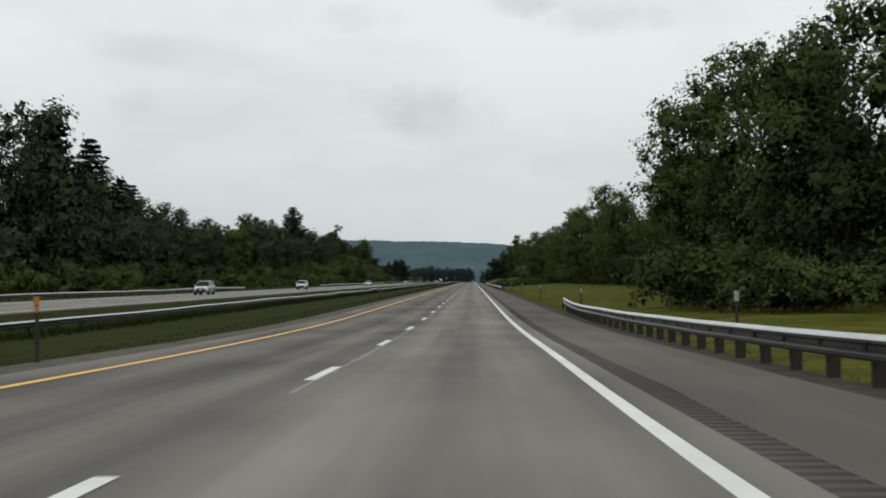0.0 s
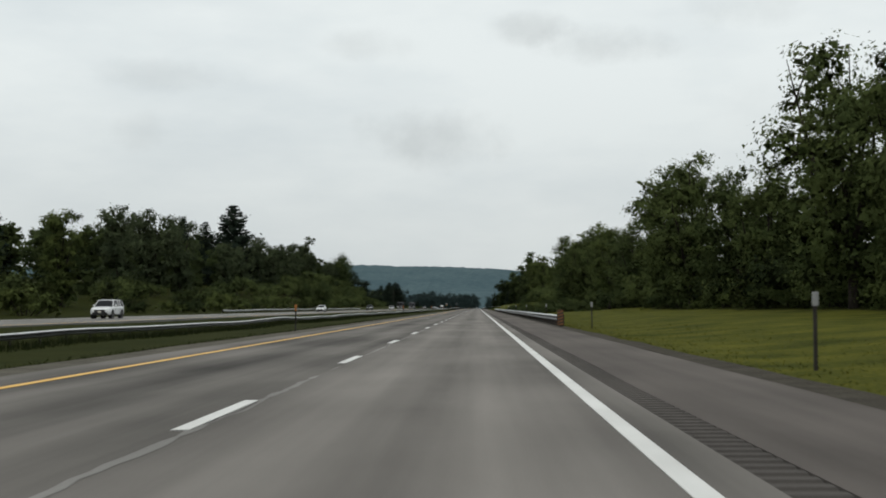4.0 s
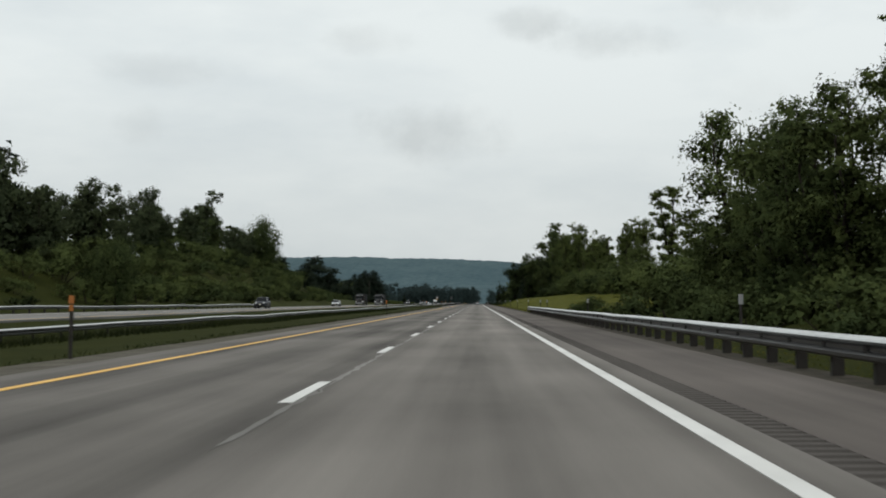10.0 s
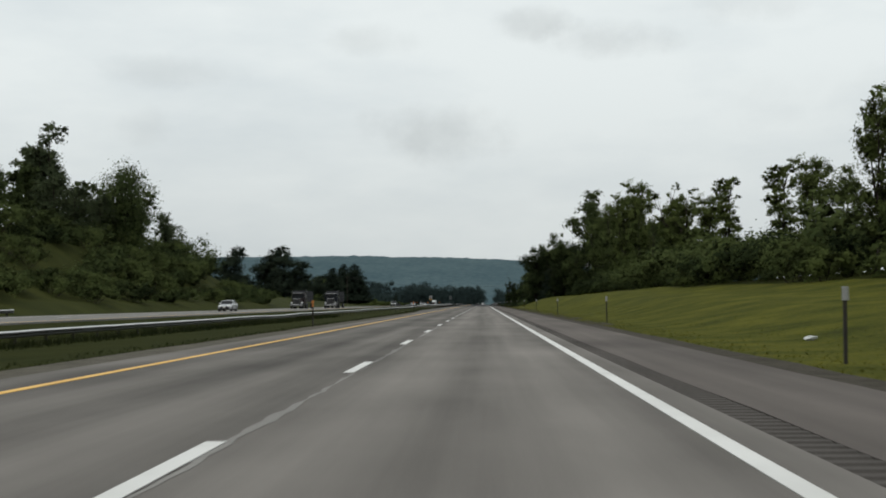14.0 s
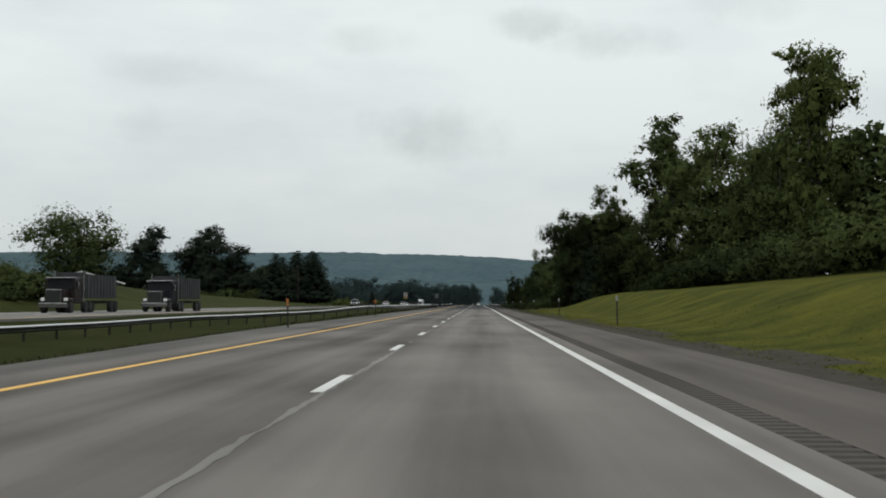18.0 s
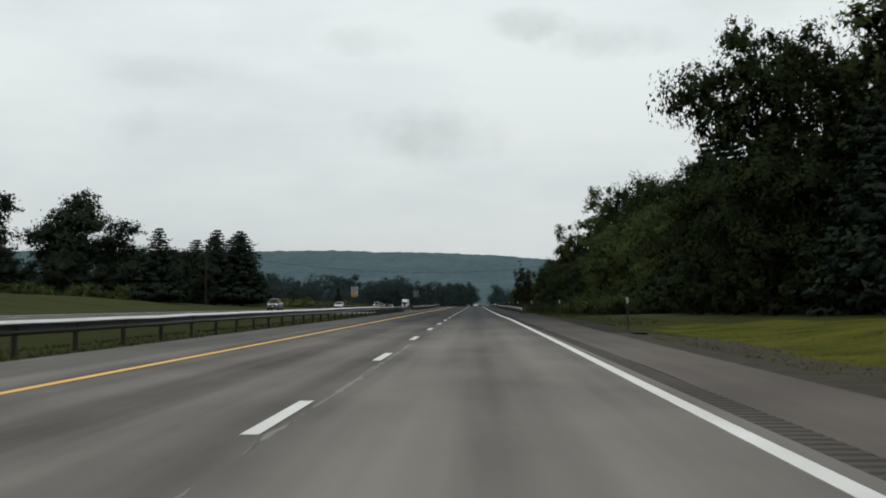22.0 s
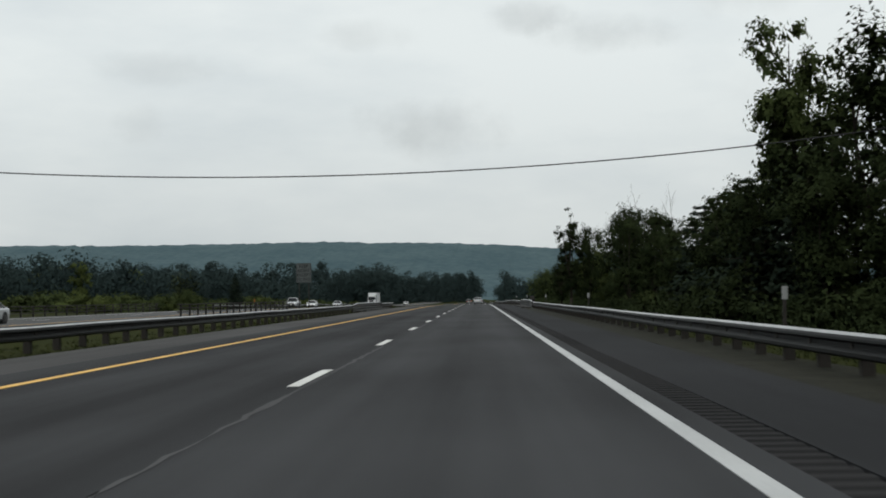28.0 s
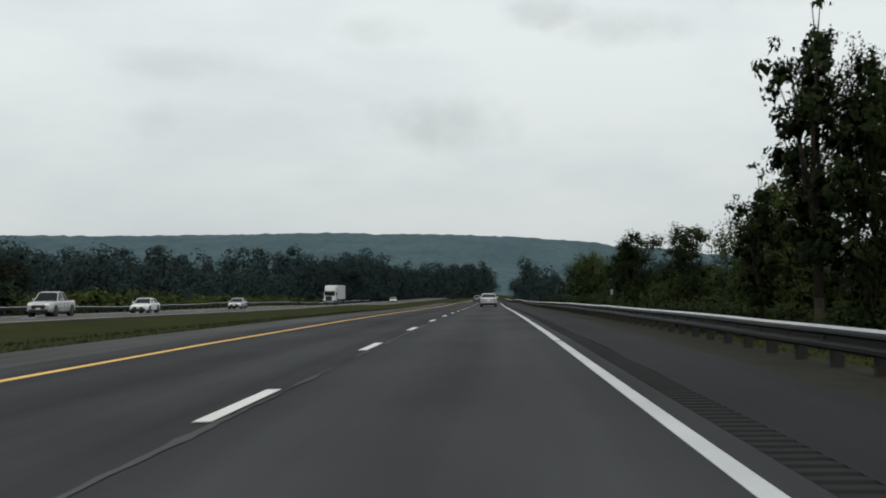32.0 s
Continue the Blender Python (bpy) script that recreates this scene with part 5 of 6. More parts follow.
def delineator(x, y, white=True, lift=0.0):
    m = pose(x, y, max(ground_z(x, y), -0.25 if x > -8 else -2) + lift, 0, plant_rng.uniform(-1.5, 1.5), plant_rng.uniform(-6, 6))
    if white in DELIN:
        return copy_thing(DELIN[white], m)
    d = base("delineator_post", "slim dark post with a white reflector plate" if white else "slim dark post with an orange reflector plate", "road marker", "roadside delineators")
    d.matrix_basis = m
    DELIN[white] = d
    bm = bmesh.new()
    box(bm, 0.06, 0.012, 1.55, 0, 0, -0.25)
    box(bm, 0.012, 0.04, 1.55, -0.024, 0.02, -0.25)
    box(bm, 0.012, 0.04, 1.55, 0.024, 0.02, -0.25)
    part("post", bm, M_POST, d)
    bm = bmesh.new()
    if white:
        box(bm, 0.115, 0.008, 0.24, 0, -0.014, 1.08, 0.003)
        part("plate", bm, M_PLATE, d, "white reflector plate")
    else:
        box(bm, 0.11, 0.008, 0.15, 0, -0.014, 1.16, 0.003)
        part("plate", bm, M_ORANGE, d, "orange reflector plate")
        bm = bmesh.new()
        box(bm, 0.085, 0.008, 0.12, 0, -0.014, 1.02, 0.003)
        part("plate", bm, M_ORANGE, d, "smaller amber reflector plate")
    return d


for n in range(0, 20):
    delineator(8.15 if n < 17 else 8.0, 26.0 + 40.22 * n)
delineator(8.15, 439.6)
for y in (829, 872, 912.3, 951.9, 992, 1032, 1072):
    delineator(7.72, y)
for n in range(0, 9):
    delineator(-5.7, 20 + 80.4 * n, False)
for x, y in ((-5.9, 623), (-21.2, 842), (-21.2, 872), (-21.2, 881), (-21.0, 1016)):
    delineator(x, y, False)


M_FADED = plain("faded_orange_sheeting", (0.18, 0.075, 0.022), 0.6)
M_DULL = mat("rust_brown_sheeting", (0.032, 0.014, 0.008), (0.075, 0.03, 0.013), 8.0, 0.7)
M_GREYSIGN = mat("weathered_grey_sheeting", (0.07, 0.08, 0.08), (0.11, 0.125, 0.125), 2.0, 0.6)


def hazard_marker(x, y, sheet, look_of, z=-0.08):
    e = base("hazard_marker", look_of, "road marker", "guardrail end markers", m=pose(x, y, z))
    bm = bmesh.new()
    box(bm, 0.07, 0.05, 1.15, 0, 0.03, -0.2)
    part("post", bm, M_POST, e)
    bm = bmesh.new()
    box(bm, 0.31, 0.012, 0.78, 0, 0, 0.14, 0.004)
    p = part("panel", bm, sheet, e)
    for k in range(5):
        z0, w = 0.17 + 0.16 * k, 0.07
        v = [(-0.15, -0.008, z0), (0.15, -0.008, z0 + 0.10), (0.15, -0.008, z0 + 0.10 + w), (-0.15, -0.008, z0 + w)]
        v = [(a, b, min(c, 0.915)) for a, b, c in v]
        link_mesh("stripe", v, [(0, 1, 2, 3)], M_BLACK, p, "black slanting stripe")
    bm = bmesh.new()
    box(bm, 0.36, 0.42, 0.36, 0.02, 0.28, 0.36, 0.03)
    part("end_cap", bm, M_RUST, e, "rust-brown impact head of the rail")


hazard_marker(6.82, 190.3, M_FADED, "orange and black striped panel at the guardrail end")
hazard_marker(6.48, 818.2, M_DULL, "dull rust-brown striped panel at the guardrail end", -0.31)


def lettering(text, size, x, z, material, parent, y=-0.012):
    cu = bpy.data.curves.new("lettering", "FONT")
    cu.body, cu.size, cu.align_x, cu.align_y, cu.extrude, cu.offset = text, size, "CENTER", "CENTER", 0.002, 0.004
    cu.materials.append(material)
    ob = new("lettering", cu)
    ob.parent = parent
    ob.matrix_basis = pose(x, y, z, 90, 0, 0)
    return ob


def keep_right_sign():
    e = base("road_sign", "grey rectangular traffic sign on two posts in the median", "road sign", m=pose(-12.3, 991, ground_z(-12.3, 991) + 0.25, 0, 0, -3))
    bm = bmesh.new()
    box(bm, 1.26, 0.01, 1.62, 0, 0, 2.55, 0.0)
    p = part("panel", bm, M_GREYSIGN, e, "grey sign face")
    for sx, sz, w, h in ((0, 2.585, 1.18, 0.025), (0, 4.11, 1.18, 0.025), (-0.59, 2.585, 0.025, 1.55), (0.59, 2.585, 0.025, 1.55)):
        bm = bmesh.new()
        box(bm, w, 0.006, h, sx, -0.008, sz)
        part("border", bm, M_BLACK, p)
    for k, (word, size) in enumerate((("KEEP", 0.36), ("RIGHT", 0.36), ("EXCEPT", 0.33), ("TO PASS", 0.31))):
        lettering(word, size, 0, 3.90 - 0.36 * k, M_BLACK, p)
    for x in (-0.4, 0.4):
        bm = bmesh.new()
        box(bm, 0.07, 0.06, 4.6, x, 0.04, -0.6)
        part("post", bm, M_POST, e)


keep_right_sign()
M_RED = plain("dark_red_sheeting", (0.1, 0.014, 0.014), 0.5)
M_RING = plain("darkened_red_sheeting", (0.03, 0.01, 0.01), 0.5)


def no_turn_sign():
    e = base("road_sign", "square white no-turn sign with an amber plate below", "road sign", m=pose(-16.8, 888, ground_z(-16.8, 888)))
    bm = bmesh.new()
    box(bm, 1.05, 0.01, 1.05, 0, 0, 2.95, 0.0)
    p = part("panel", bm, M_PLATE, e, "white square face")
    ring_v, ring_f = [], []
    for k in range(32):
        a = 2 * math.pi * k / 32
        for r in (0.36, 0.46):
            ring_v.append((r * math.cos(a), -0.009, 3.475 + r * math.sin(a)))
    for k in range(32):
        i, j = 2 * k, 2 * ((k + 1) % 32)
        ring_f.append((i, i + 1, j + 1, j))
    link_mesh("ring", ring_v, ring_f, M_RING, p, "dark prohibition ring")
    bm = bmesh.new()
    box(bm, 0.09, 0.004, 0.8, 0, 0, -0.4)
    bmesh.ops.transform(bm, matrix=pose(0, -0.012, 3.475, 0, 45, 0), verts=bm.verts)
    part("slash", bm, M_RED, p, "red slash")
    bm = bmesh.new()
    box(bm, 0.07, 0.004, 0.36, 0.13, -0.0075, 3.28)
    box(bm, 0.07, 0.004, 0.24, -0.13, -0.0075, 3.40)
    box(bm, 0.33, 0.004, 0.07, 0, -0.0085, 3.62)
    box(bm, 0.15, 0.004, 0.15, -0.13, -0.0065, 3.30, turn=0)
    part("arrow", bm, M_BLACK, p, "black turning arrow")
    bm = bmesh.new()
    box(bm, 0.95, 0.01, 0.42, 0, 0, 2.48, 0.0)
    q = part("plate", bm, plain("amber_sheeting", (0.42, 0.22, 0.02), 0.5), e, "amber plate")
    for k in range(2):
        bm = bmesh.new()
        box(bm, 0.7, 0.004, 0.07, 0, -0.008, 2.56 + 0.15 * k)
        part("bar", bm, M_BLACK, q, "illegible line of words")
    bm = bmesh.new()
    box(bm, 0.07, 0.06, 4.4, 0, 0.04, -0.4)
    part("post", bm, M_POST, e)


no_turn_sign()


def cable():
    cu = bpy.data.curves.new("overhead_cable", "CURVE")
    cu.dimensions, cu.bevel_depth, cu.bevel_resolution = "3D", 0.032, 2
    pts = [(-54 + 2 * k, 952, 7.3 + 0.0021 * (-54 + 2 * k + 7) ** 2) for k in range(41)]
    sp = cu.splines.new("POLY")
    sp.points.add(len(pts) - 1)
    for p, c in zip(sp.points, pts):
        p.co = (*c, 1)
    cu.materials.append(M_CABLE)
    tagged(new("overhead_cable", cu), "thick black cable sagging across the motorway", "cable")
    for x, top in ((-54, 11.7), (26, 9.4)):
        e = base("utility_pole", "brown wooden pole that carries the cable", "utility pole", m=pose(x, 952.2, ground_z(x, 952)))
        bm = bmesh.new()
        rod(bm, (0, 0, -0.5), (0, 0, top - ground_z(x, 952) + 0.6), 0.16, 0.11, 12)
        part("pole", bm, M_BARK, e)
        bm = bmesh.new()
        box(bm, 1.8, 0.1, 0.12, 0, 0, top - ground_z(x, 952) - 0.1, 0.01)
        part("crossarm", bm, M_BARK, e)


cable()


def house():
    gz0 = ground_z(-104, 905)
    e = base("house", "low dark house with a pale metal roof on the hillside", "house", m=pose(-110, 914, gz0, 0, 0, 111))
    bm = bmesh.new()
    box(bm, 20, 20, 3.1, 0, 0, -0.4)
    part("wall", bm, plain("dark_siding", (0.05, 0.05, 0.052), 0.8), e)
    m = mat("metal_roof", (0.06, 0.06, 0.064), (0.13, 0.13, 0.135), 1.0, 0.5, 0.4)
    for s in (-1, 1):
        v = [(-10.8, s * 11.6, 2.45), (10.8, s * 11.6, 2.45), (10.8, 0, 5.7), (-10.8, 0, 5.7)]
        v += [(a, b, c + 0.3) for a, b, c in v]
        f = [(0, 1, 2, 3), (4, 5, 6, 7), (0, 1, 5, 4), (1, 2, 6, 5), (2, 3, 7, 6), (3, 0, 4, 7)]
        link_mesh("roof", v, f, m, e)
        v = [(-10.95, s * 11.6, 2.4), (-10.95, 0, 5.65), (-10.95, 0, 6.05), (-10.95, s * 11.6, 2.8)]
        v += [(a + 0.12, b, c) for a, b, c in v]
        link_mesh("verge_board", v, f, M_SIGNW, e, "pale board along the roof edge")
    for sx in (-1, 1):
        link_mesh("gable", [(sx * 10, -10, 2.7), (sx * 10, 10, 2.7), (sx * 10, 0, 5.55), (sx * 9.9, -10, 2.7), (sx * 9.9, 10, 2.7), (sx * 9.9, 0, 5.55)], [(0, 1, 2), (3, 4, 5), (0, 1, 4, 3), (1, 2, 5, 4), (2, 0, 3, 5)], bpy.data.materials["dark_siding"], e)
    for k in range(4):
        bm = bmesh.new()
        box(bm, 1.4, 0.1, 1.3, -7 + 4.4 * k, -10.03, 0.9, 0.02)
        w = part("window", bm, M_SIGNW, e, "white window frame")
        bm = bmesh.new()
        box(bm, 1.2, 0.06, 1.1, -7 + 4.4 * k, -10.08, 1.0)
        part("pane", bm, M_GLASS, w)


house()

# ---- vehicles ----
M_CHROME = plain("chrome", (0.38, 0.38, 0.39), 0.22, 1.0)
M_LAMP = plain("headlamp_lens", (0.85, 0.86, 0.85), 0.1)
M_TAIL = plain("tail_lamp_lens", (0.35, 0.01, 0.01), 0.15)
M_NUMBER = plain("number_plate", (0.6, 0.58, 0.5), 0.5)
# side outlines: bonnet and deck line, foot and top of the windows (distance from the nose, height), half width, wheels (front, rear, radius)
CARS = {
    "sedan": dict(deck=[(0, 0.62), (0.12, 0.70), (0.5, 0.79), (1.3, 0.90), (1.5, 0.93), (3.9, 0.97), (4.15, 1.00), (4.6, 0.97), (4.76, 0.86)],
                  glass=(1.32, 2.15, 3.25, 4.05), roof=1.43, half=0.90, wheels=(0.88, 3.68, 0.32), length=4.76),
    "suv": dict(deck=[(0, 0.78), (0.1, 0.90), (0.5, 1.00), (1.1, 1.06), (1.3, 1.08), (4.3, 1.12), (4.62, 1.12), (4.7, 0.95)],
                glass=(1.15, 1.85, 4.2, 4.6), roof=1.70, half=0.93, wheels=(0.88, 3.66, 0.37), length=4.7),
    "pickup": dict(deck=[(0, 0.86), (0.1, 1.00), (0.5, 1.10), (1.4, 1.16), (1.6, 1.18), (3.6, 1.20), (5.4, 1.20), (5.6, 1.15)],
                   glass=(1.5, 2.15, 3.35, 3.62), roof=1.86, half=0.99, wheels=(0.98, 4.42, 0.40), length=5.6),
}


def line_at(knots, v):
    for (a, p), (b, q) in zip(knots, knots[1:]):
        if v <= b:
            return p + (q - p) * (v - a) / (b - a)
    return knots[-1][1]


def wheel(parent, x, y, r, w=0.23):
    bm = bmesh.new()
    rod(bm, (x - w / 2, y, r), (x + w / 2, y, r), r, r, 20)
    wh = part("wheel", bm, M_BLACK, parent, "black tyre")
    s = 1 if x > 0 else -1
    bm = bmesh.new()
    rod(bm, (x + s * w * 0.5, y, r), (x + s * (w * 0.5 + 0.015), y, r), r * 0.64, r * 0.58, 14)
    part("rim", bm, M_STEEL, wh, "silver wheel rim")


def lofted(name, rings, material, parent, label="", width=0.03):
    """A closed shell through rings of equal length, with rounded edges."""
    n = len(rings[0])
    verts = [p for r in rings for p in r]
    faces = [(k * n + i, (k + 1) * n + i, (k + 1) * n + (i + 1) % n, k * n + (i + 1) % n) for k in range(len(rings) - 1) for i in range(n)]
    faces += [tuple(range(n)), tuple(range((len(rings) - 1) * n, len(rings) * n))[::-1]]
    ob = link_mesh(name, verts, faces, material, parent, label)
    bv = ob.modifiers.new("round", "BEVEL")
    bv.width, bv.segments, bv.limit_method, bv.angle_limit = width, 2, "ANGLE", radians(30)
    return ob


def car(kind, paint, x, y, z, toward, label):
    """toward: the car faces the start of the road."""
    c = CARS[kind]
    L, half, roof, (g0, g1, g2, g3) = c["length"], c["half"], c["roof"], c["glass"]
    sill = 0.2 if kind == "sedan" else 0.3
    named = "car" if kind != "pickup" else "pickup_truck"
    e = base(named, label, named.replace("_", " "), "vehicles on the motorway", m=pose(x, y, z, 0, 0, 0 if toward else 180))
    mid = L / 2

    def slab(name, sx, sy, sz, px, py, pz, material, label="", bevel=0.02, parent=e):
        bm = bmesh.new()
        box(bm, sx, sy, sz, px, py - mid, pz, bevel)
        return part(name, bm, material, parent, label)

    rings = []
    for k in range(25):
        s = L * k / 24
        nose = max(0.0, 1 - min(s, L - s) / 0.55)
        w = half * (1 - 0.16 * nose ** 2)
        top = line_at(c["deck"], s)
        low = sill + 0.10 * nose
        side = [(w * 0.90, low), (w * 0.985, low + 0.12), (w, (low + top) / 2), (w * 0.975, top - 0.10), (w * 0.90, top - 0.01), (w * 0.5, top + 0.025 * (1 - nose))]
        rings.append([(a, s - mid, b) for a, b in side] + [(-a, s - mid, b) for a, b in side[::-1]])
    lofted("body", rings, paint, e)
    rings = []
    for s, up in ((g0, 0.0), (g0 + (g1 - g0) * 0.5, 0.54), (g1, 1.0), ((g1 + g2) / 2, 1.03), (g2, 0.97), (g2 + (g3 - g2) * 0.5, 0.56), (g3, 0.0)):
        foot = line_at(c["deck"], s) - 0.05
        top = foot + 0.055 + (roof - 0.05 - foot - 0.055) * up
        wf, wt = half * 0.90, half * (0.90 - 0.20 * up)
        ring = [(wf, foot), (wt, top - 0.02), (wt * 0.86, top), (-wt * 0.86, top), (-wt, top - 0.02), (-wf, foot)]
        rings.append([(a, s - mid, b) for a, b in ring])
    lofted("cabin_glass", rings, M_GLASS, e, "dark glazed cabin")
    rings = []
    for s, up in ((g1 - 0.06, 0.975), (g1 + 0.1, 1.0), ((g1 + g2) / 2, 1.03), (g2 - 0.08, 0.99), (g2 + 0.05, 0.95)):
        foot = line_at(c["deck"], s)
        top = foot + (roof - foot) * up
        wt = half * 0.715
        ring = [(wt, top - 0.075), (wt * 1.0, top - 0.03), (wt * 0.85, top), (-wt * 0.85, top), (-wt, top - 0.03), (-wt, top - 0.075)]
        rings.append([(a, s - mid, b) for a, b in ring])
    lofted("roof", rings, paint, e)
    for sgn in (1, -1):
        spots = [(g0 + 0.02, g1), ((g1 + g2) / 2, (g1 + g2) / 2), (g3 - 0.03, g2)]
        if kind == "suv":
            spots.insert(2, (g2 - 0.55, g2 - 0.6))
        for s0, s1 in spots:
            f0 = line_at(c["deck"], s0)
            bm = bmesh.new()
            rod(bm, (sgn * half * 0.905, s0 - mid, f0 - 0.04), (sgn * half * 0.72, s1 - mid, roof - 0.06), 0.045, 0.04, 6)
            part("pillar", bm, paint, e)
        front, rear, r = c["wheels"]
        for wy in (front, rear):
            bm = bmesh.new()
            rod(bm, (sgn * (half - 0.28), wy - mid, r + 0.02), (sgn * (half + 0.004), wy - mid, r + 0.02), r + 0.075, r + 0.075, 20)
            part("wheel_arch", bm, M_BLACK, e, "dark wheel arch")
            wheel(e, sgn * (half - 0.11), wy - mid, r)
        slab("headlamp", 0.36, 0.16, 0.15, sgn * (half * 0.84 - 0.19), 0.10, c["deck"][0][1] - 0.03, M_LAMP, "clear headlamp", 0.04)
        slab("tail_lamp", 0.24, 0.1, 0.18 if kind == "sedan" else 0.38, sgn * (half * 0.84 - 0.13), L - 0.05, c["deck"][-1][1] - (0.16 if kind == "sedan" else 0.22), M_TAIL, "red tail lamp")
        slab("mirror", 0.2, 0.12, 0.14, sgn * (half + 0.08), g0 + 0.42, line_at(c["deck"], g0) + 0.05, paint, "door mirror", 0.04)
        slab("sill", 0.06, c["wheels"][1] - c["wheels"][0] - 0.85, 0.13, sgn * half * 0.95, (front + rear) / 2, sill - 0.02, M_BLACK, "black sill")
        for s in ((g1 + g2) / 2 - 0.02, g1 - 0.35, g2 + 0.1):
            top = line_at(c["deck"], s)
            slab("door_joint", 0.012, 0.012, top - sill - 0.26, sgn * (half - 0.002), s, sill + 0.12, M_BLACK, bevel=0)
    slab("bumper", half * 1.62, 0.10, 0.10, 0, 0.06, sill + 0.03, M_BLACK, "dark lower front bumper", 0.03)
    slab("grille", half * 1.05, 0.08, 0.20 if kind == "sedan" else 0.30, 0, 0.03, c["deck"][0][1] - (0.2 if kind == "sedan" else 0.28), M_BLACK, "black grille")
    slab("lower_intake", half * 1.5, 0.1, 0.18, 0, 0.045, sill + 0.10, M_BLACK, "dark air intake in the bumper")
    slab("front_plate", 0.31, 0.02, 0.15, 0, -0.02, sill + 0.24, M_NUMBER, "pale blank number plate", 0.004)
    slab("bumper", half * 1.7, 0.12, 0.16, 0, L - 0.04, sill + 0.08, M_BLACK, "dark rear bumper", 0.03)
    slab("number_plate", 0.31, 0.02, 0.16, 0, L + 0.012, sill + 0.40, M_NUMBER, "pale blank number plate", 0.004)
    if kind == "pickup":
        slab("bed", 1.66, 1.75, 0.02, 0, 4.58, 1.225, M_BLACK, "dark open load bed", 0)
    return e


P_SILVER = plain("silver_paint", (0.5, 0.51, 0.52), 0.25, 0.4)
P_WHITE = plain("white_car_paint", (0.72, 0.73, 0.73), 0.25)
P_DARK = plain("dark_blue_paint", (0.014, 0.017, 0.024), 0.3, spec=0.3)
P_GREY = plain("grey_paint", (0.2, 0.205, 0.21), 0.25, 0.3)
car("sedan", P_SILVER, 1.95, 1150, dip(1150), False, "silver sedan driving ahead beside the white edge line")
car("suv", P_GREY, -1.7, 1345, dip(1345), False, "grey sport utility car far ahead beside the yellow line")
car("suv", P_SILVER, -31, 149, far_z(149), True, "silver sport utility car on the far carriageway")
car("suv", P_WHITE, -31, 236, far_z(236), True, "white sport utility car on the far carriageway")
car("sedan", P_WHITE, -31, 388, far_z(388), True, "white sedan on the far carriageway")
car("suv", P_DARK, -31, 506, far_z(506), True, "dark sport utility car on the far carriageway")
car("sedan", P_SILVER, -31.2, 606, far_z(606), True, "silver sedan on the far carriageway below the hillside")
car("pickup", P_GREY, -31, 900, far_z(900), True, "grey pickup truck on the far carriageway beside the spruces")
car("sedan", P_SILVER, -27.4, 962, far_z(962), True, "silver sedan overtaking on the far carriageway")
car("pickup", P_SILVER, -31, 1108, far_z(1108), True, "silver pickup truck on the far carriageway past the bridge")
car("sedan", P_WHITE, -31, 1133, far_z(1133), True, "white sedan following a pickup on the far carriageway")
car("sedan", P_SILVER, -31, 1176, far_z(1176), True, "silver sedan on the far carriageway before the woods")
car("sedan", P_WHITE, -27.4, 1385, far_z(1385), True, "white sedan far off on the oncoming carriageway")


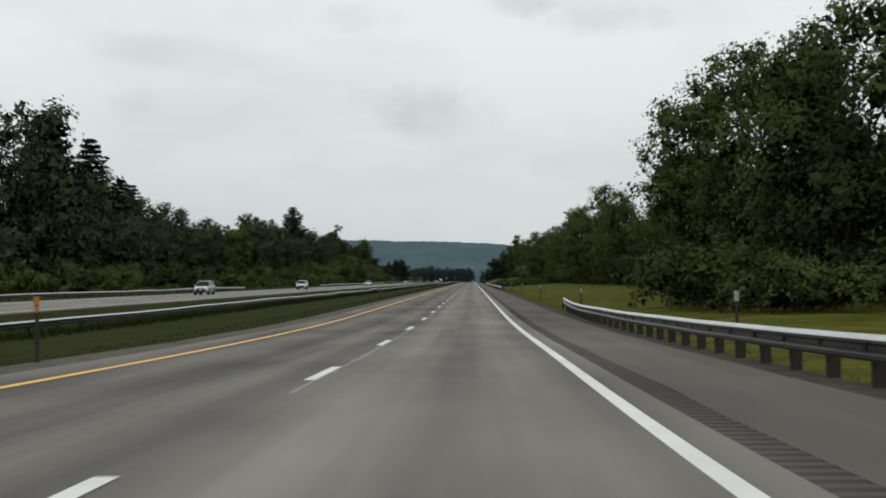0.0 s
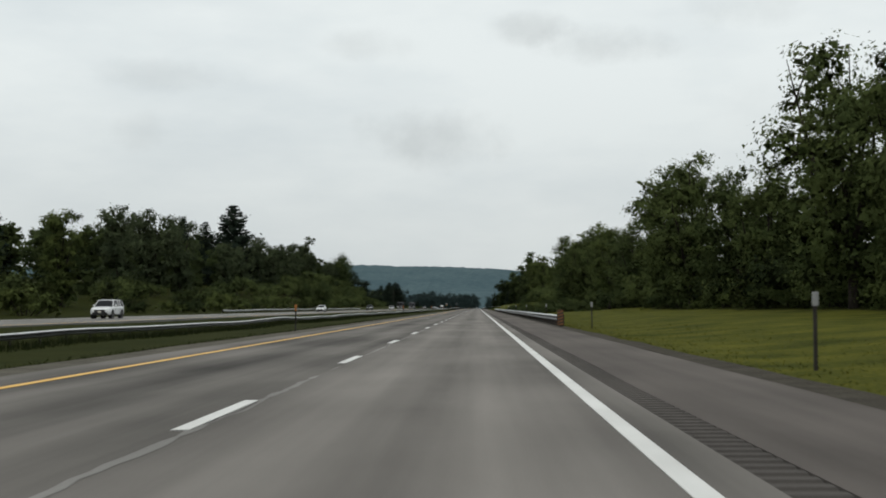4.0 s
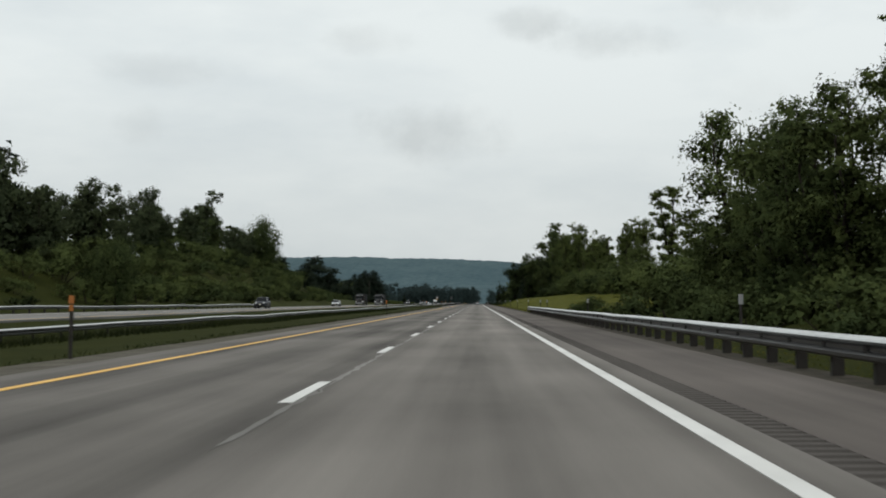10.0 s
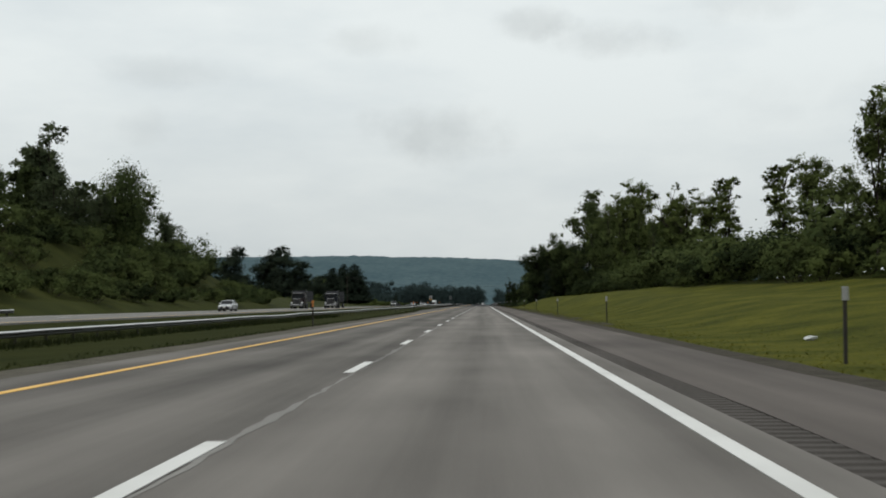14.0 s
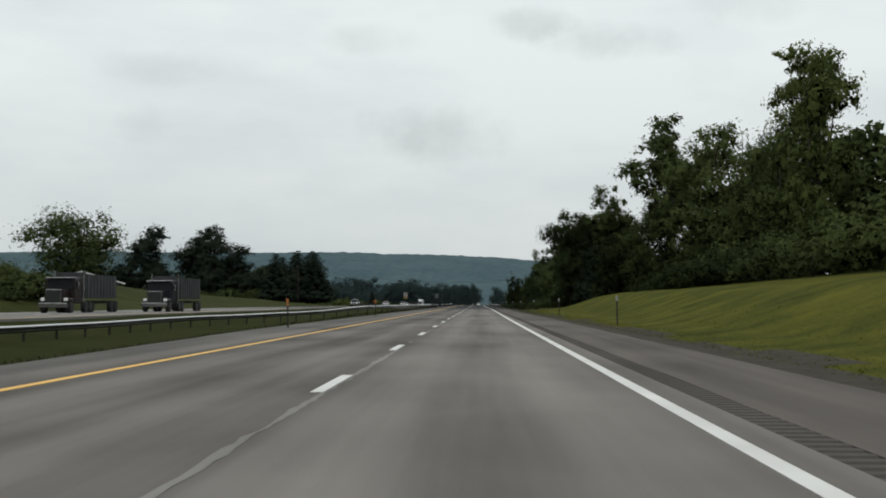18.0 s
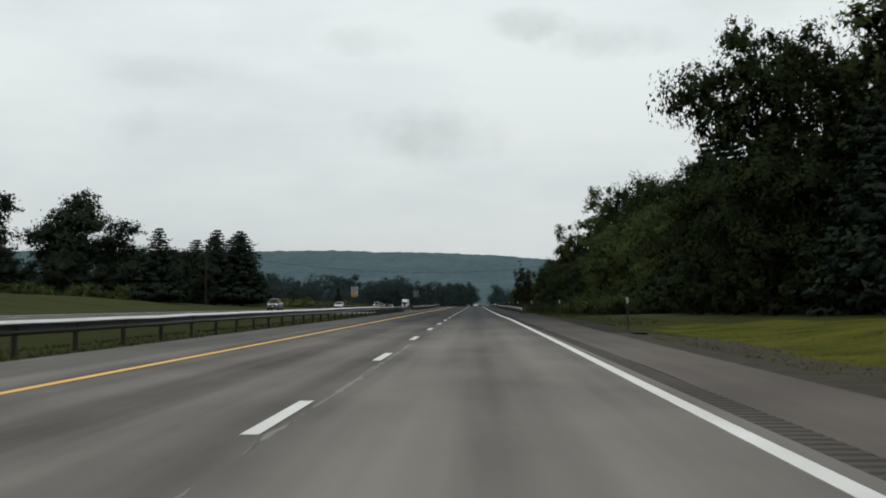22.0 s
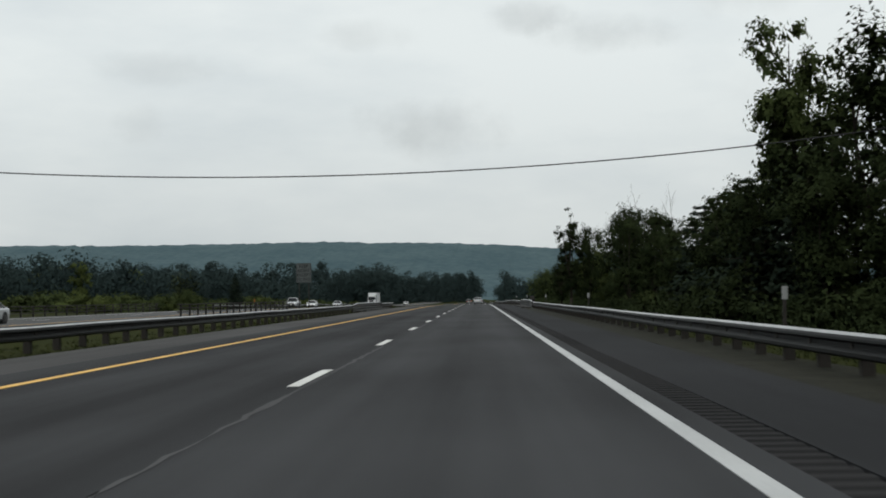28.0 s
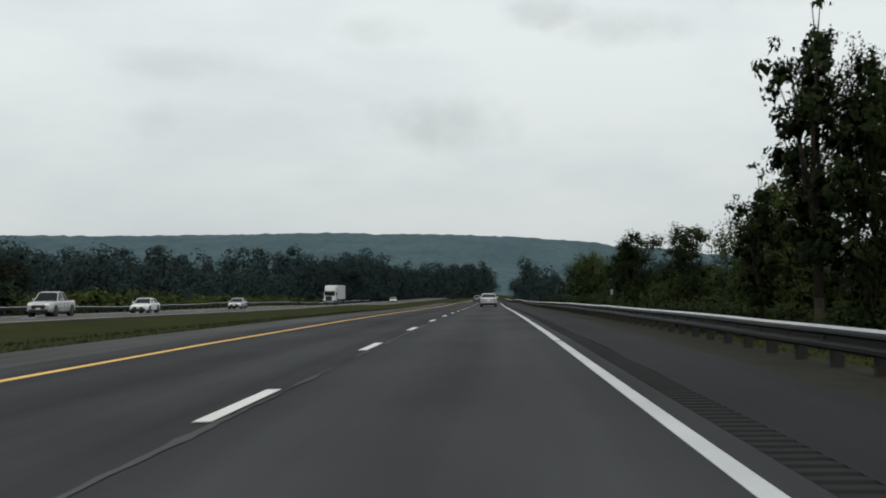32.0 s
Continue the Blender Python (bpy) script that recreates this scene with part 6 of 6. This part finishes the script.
def lorry(x, y, z, cab, load, label, length, top, open_top):
    """A bonneted tractor with a box or tipper trailer, facing the start of the road."""
    e = base("lorry", label, "lorry", "vehicles on the motorway", m=pose(x, y, z))
    bm = bmesh.new()
    box(bm, 1.5, 1.7, 1.15, 0, 0.95, 0.75, 0.12)
    part("bonnet", bm, cab, e)
    bm = bmesh.new()
    box(bm, 2.35, 1.9, 2.15, 0, 2.65, 0.75, 0.12)
    c = part("cab", bm, cab, e)
    bm = bmesh.new()
    box(bm, 2.1, 0.06, 0.86, 0, 1.67, 1.88, 0.02, tip=-8)
    part("windscreen", bm, M_GLASS, c, "dark windscreen")
    for s in (-1, 1):
        bm = bmesh.new()
        box(bm, 0.04, 0.85, 0.62, s * 1.17, 2.45, 1.95, 0.01)
        part("side_window", bm, M_GLASS, c, "dark side window")
        bm = bmesh.new()
        box(bm, 0.62, 1.2, 0.25, s * 0.9, 0.95, 0.95, 0.08)
        part("wing", bm, cab, e)
        bm = bmesh.new()
        box(bm, 0.34, 0.1, 0.26, s * 0.92, 0.33, 0.95, 0.03)
        part("headlamp", bm, M_LAMP, e, "clear headlamp")
        bm = bmesh.new()
        rod(bm, (s * 1.25, 3.75, 0.9), (s * 1.25, 3.75, 3.5), 0.08, 0.08, 10)
        part("exhaust", bm, M_CHROME, e, "chrome exhaust stack")
        bm = bmesh.new()
        box(bm, 0.1, 0.25, 0.5, s * 1.42, 1.9, 1.95, 0.02)
        part("mirror", bm, M_CHROME, e)
        for wy in (0.95, 4.6, 5.8, 3.2 + length, 4.45 + length):
            wheel(e, s * 1.05, wy, 0.5, 0.34)
    bm = bmesh.new()
    box(bm, 2.25, 0.42, 0.14, 0, 1.52, 2.74, 0.03)
    part("visor", bm, M_CHROME, c, "bright sun visor above the windscreen")
    bm = bmesh.new()
    box(bm, 1.3, 0.05, 1.08, 0, 0.085, 0.80, 0.02)
    part("grille_frame", bm, M_CHROME, e, "chrome frame round the grille")
    bm = bmesh.new()
    box(bm, 1.12, 0.06, 0.92, 0, 0.06, 0.86, 0.02)
    part("grille", bm, M_BLACK, e, "dark radiator grille")
    bm = bmesh.new()
    box(bm, 2.35, 0.16, 0.35, 0, 0.0, 0.45, 0.04)
    part("bumper", bm, M_CHROME, e, "chrome front bumper")
    bm = bmesh.new()
    box(bm, 0.9, length + 2.0, 0.25, 0, 3.4 + length / 2, 0.75)
    part("chassis", bm, M_BLACK, e)
    if open_top:
        bm = bmesh.new()
        for s in (-1, 1):
            box(bm, 0.08, length, top - 1.25, s * 1.22, 4.3 + length / 2, 1.25)
        box(bm, 2.5, 0.08, top - 1.1, 0, 4.3, 1.25)
        box(bm, 2.5, 0.08, top - 1.25, 0, 4.3 + length, 1.25)
        box(bm, 2.5, length, 0.12, 0, 4.3 + length / 2, 1.2)
        tb = part("tipper_body", bm, load, e, "ribbed open tipper body")
        for k in range(int(length / 0.9)):
            for s in (-1, 1):
                bm = bmesh.new()
                box(bm, 0.07, 0.09, top - 1.25, s * 1.29, 4.6 + 0.9 * k, 1.25, 0.01)
                part("rib", bm, load, tb)
    else:
        bm = bmesh.new()
        box(bm, 2.55, length, top - 1.15, 0, 4.2 + length / 2, 1.15, 0.03)
        part("trailer_box", bm, load, e, "white box trailer")
        bm = bmesh.new()
        box(bm, 2.2, 1.4, 0.9, 0, 3.0, 2.88, 0.15)
        part("roof_fairing", bm, cab, e, "white roof fairing")
    return e


P_MAROON = plain("dark_maroon_paint", (0.022, 0.013, 0.014), 0.35, spec=0.3)
P_TIP = mat("dusty_tipper_steel", (0.024, 0.025, 0.028), (0.055, 0.057, 0.062), 1.5, 0.75, 0.1)
lorry(-32.0, 670, far_z(670), P_MAROON, P_TIP, "dark bonneted tipper lorry on the far carriageway", 8.5, 3.2, True)
lorry(-27.6, 684, far_z(684), P_DARK, P_TIP, "dark blue tipper lorry following another on the far carriageway", 8.5, 3.2, True)
lorry(-30.8, 1264, far_z(1264), P_WHITE, P_WHITE, "white lorry with a box trailer on the far carriageway", 13.5, 4.05, False)


def litter(x, y):
    rng = random.Random(8)
    bm = bmesh.new()
    bmesh.ops.create_icosphere(bm, subdivisions=2, radius=0.12)
    for v in bm.verts:
        v.co = Vector((v.co.x * 1.6, v.co.y, v.co.z * 0.6)) * rng.uniform(0.6, 1.25)
    me = bpy.data.meshes.new("litter")
    bm.to_mesh(me)
    bm.free()
    me.materials.append(M_SIGNW)
    ob = new("litter", me)
    ob.matrix_basis = pose(x, y, ground_z(x, y) + 0.05, 0, 0, 25)
    tagged(ob, "crumpled white paper on the grass bank", "litter")


litter(10.1, 478)

# ---- rough grass along the road's edges ----


def grass_tufts(name, label, bands, count, seed, material=M_BLADE):
    rng = np.random.default_rng(seed)
    verts = []
    for x0, x1, y0, y1, share, tall in bands:
        for _ in range(int(count * share)):
            f = rng.random()
            x, y = x0 + (x1 - x0) * f * f, rng.uniform(y0, y1)
            z = ground_z(x, y) - 0.02
            for _ in range(2):
                a, h, w = rng.uniform(0, math.pi), tall * rng.uniform(0.5, 1.2), rng.uniform(0.008, 0.022)
                px, py = x + rng.normal() * 0.08, y + rng.normal() * 0.08
                dx, dy = math.cos(a) * w, math.sin(a) * w
                verts += [(px - dx, py - dy, z), (px + dx, py + dy, z), (px + rng.normal() * 0.08, py + rng.normal() * 0.08, z + h)]
    faces = [(3 * k, 3 * k + 1, 3 * k + 2) for k in range(len(verts) // 3)]
    return tagged(link_mesh(name, verts, faces, material), label, "grass", kind="stuff")


grass_tufts("grass", "short tufts of grass along the right verge", [(7.1, 12, 0, 760, 1.0, 0.07)], 34000, 3, M_LAWN_BLADE)
grass_tufts("grass", "rough grass behind the right guardrail", [(7.1, 12, 760, 1150, 1.0, 0.12)], 18000, 5)
grass_tufts("grass", "tall grass growing up round the median guardrail", [(-18.2, -16.6, 0, 610, 0.6, 0.45), (-18.2, -20.5, 0, 610, 0.4, 0.42)], 26000, 6)
grass_tufts("grass", "longer grass along the median", [(-5.3, -10, 0, 585, 0.55, 0.13), (-6.9, -12, 585, 1150, 0.45, 0.13)], 30000, 4)
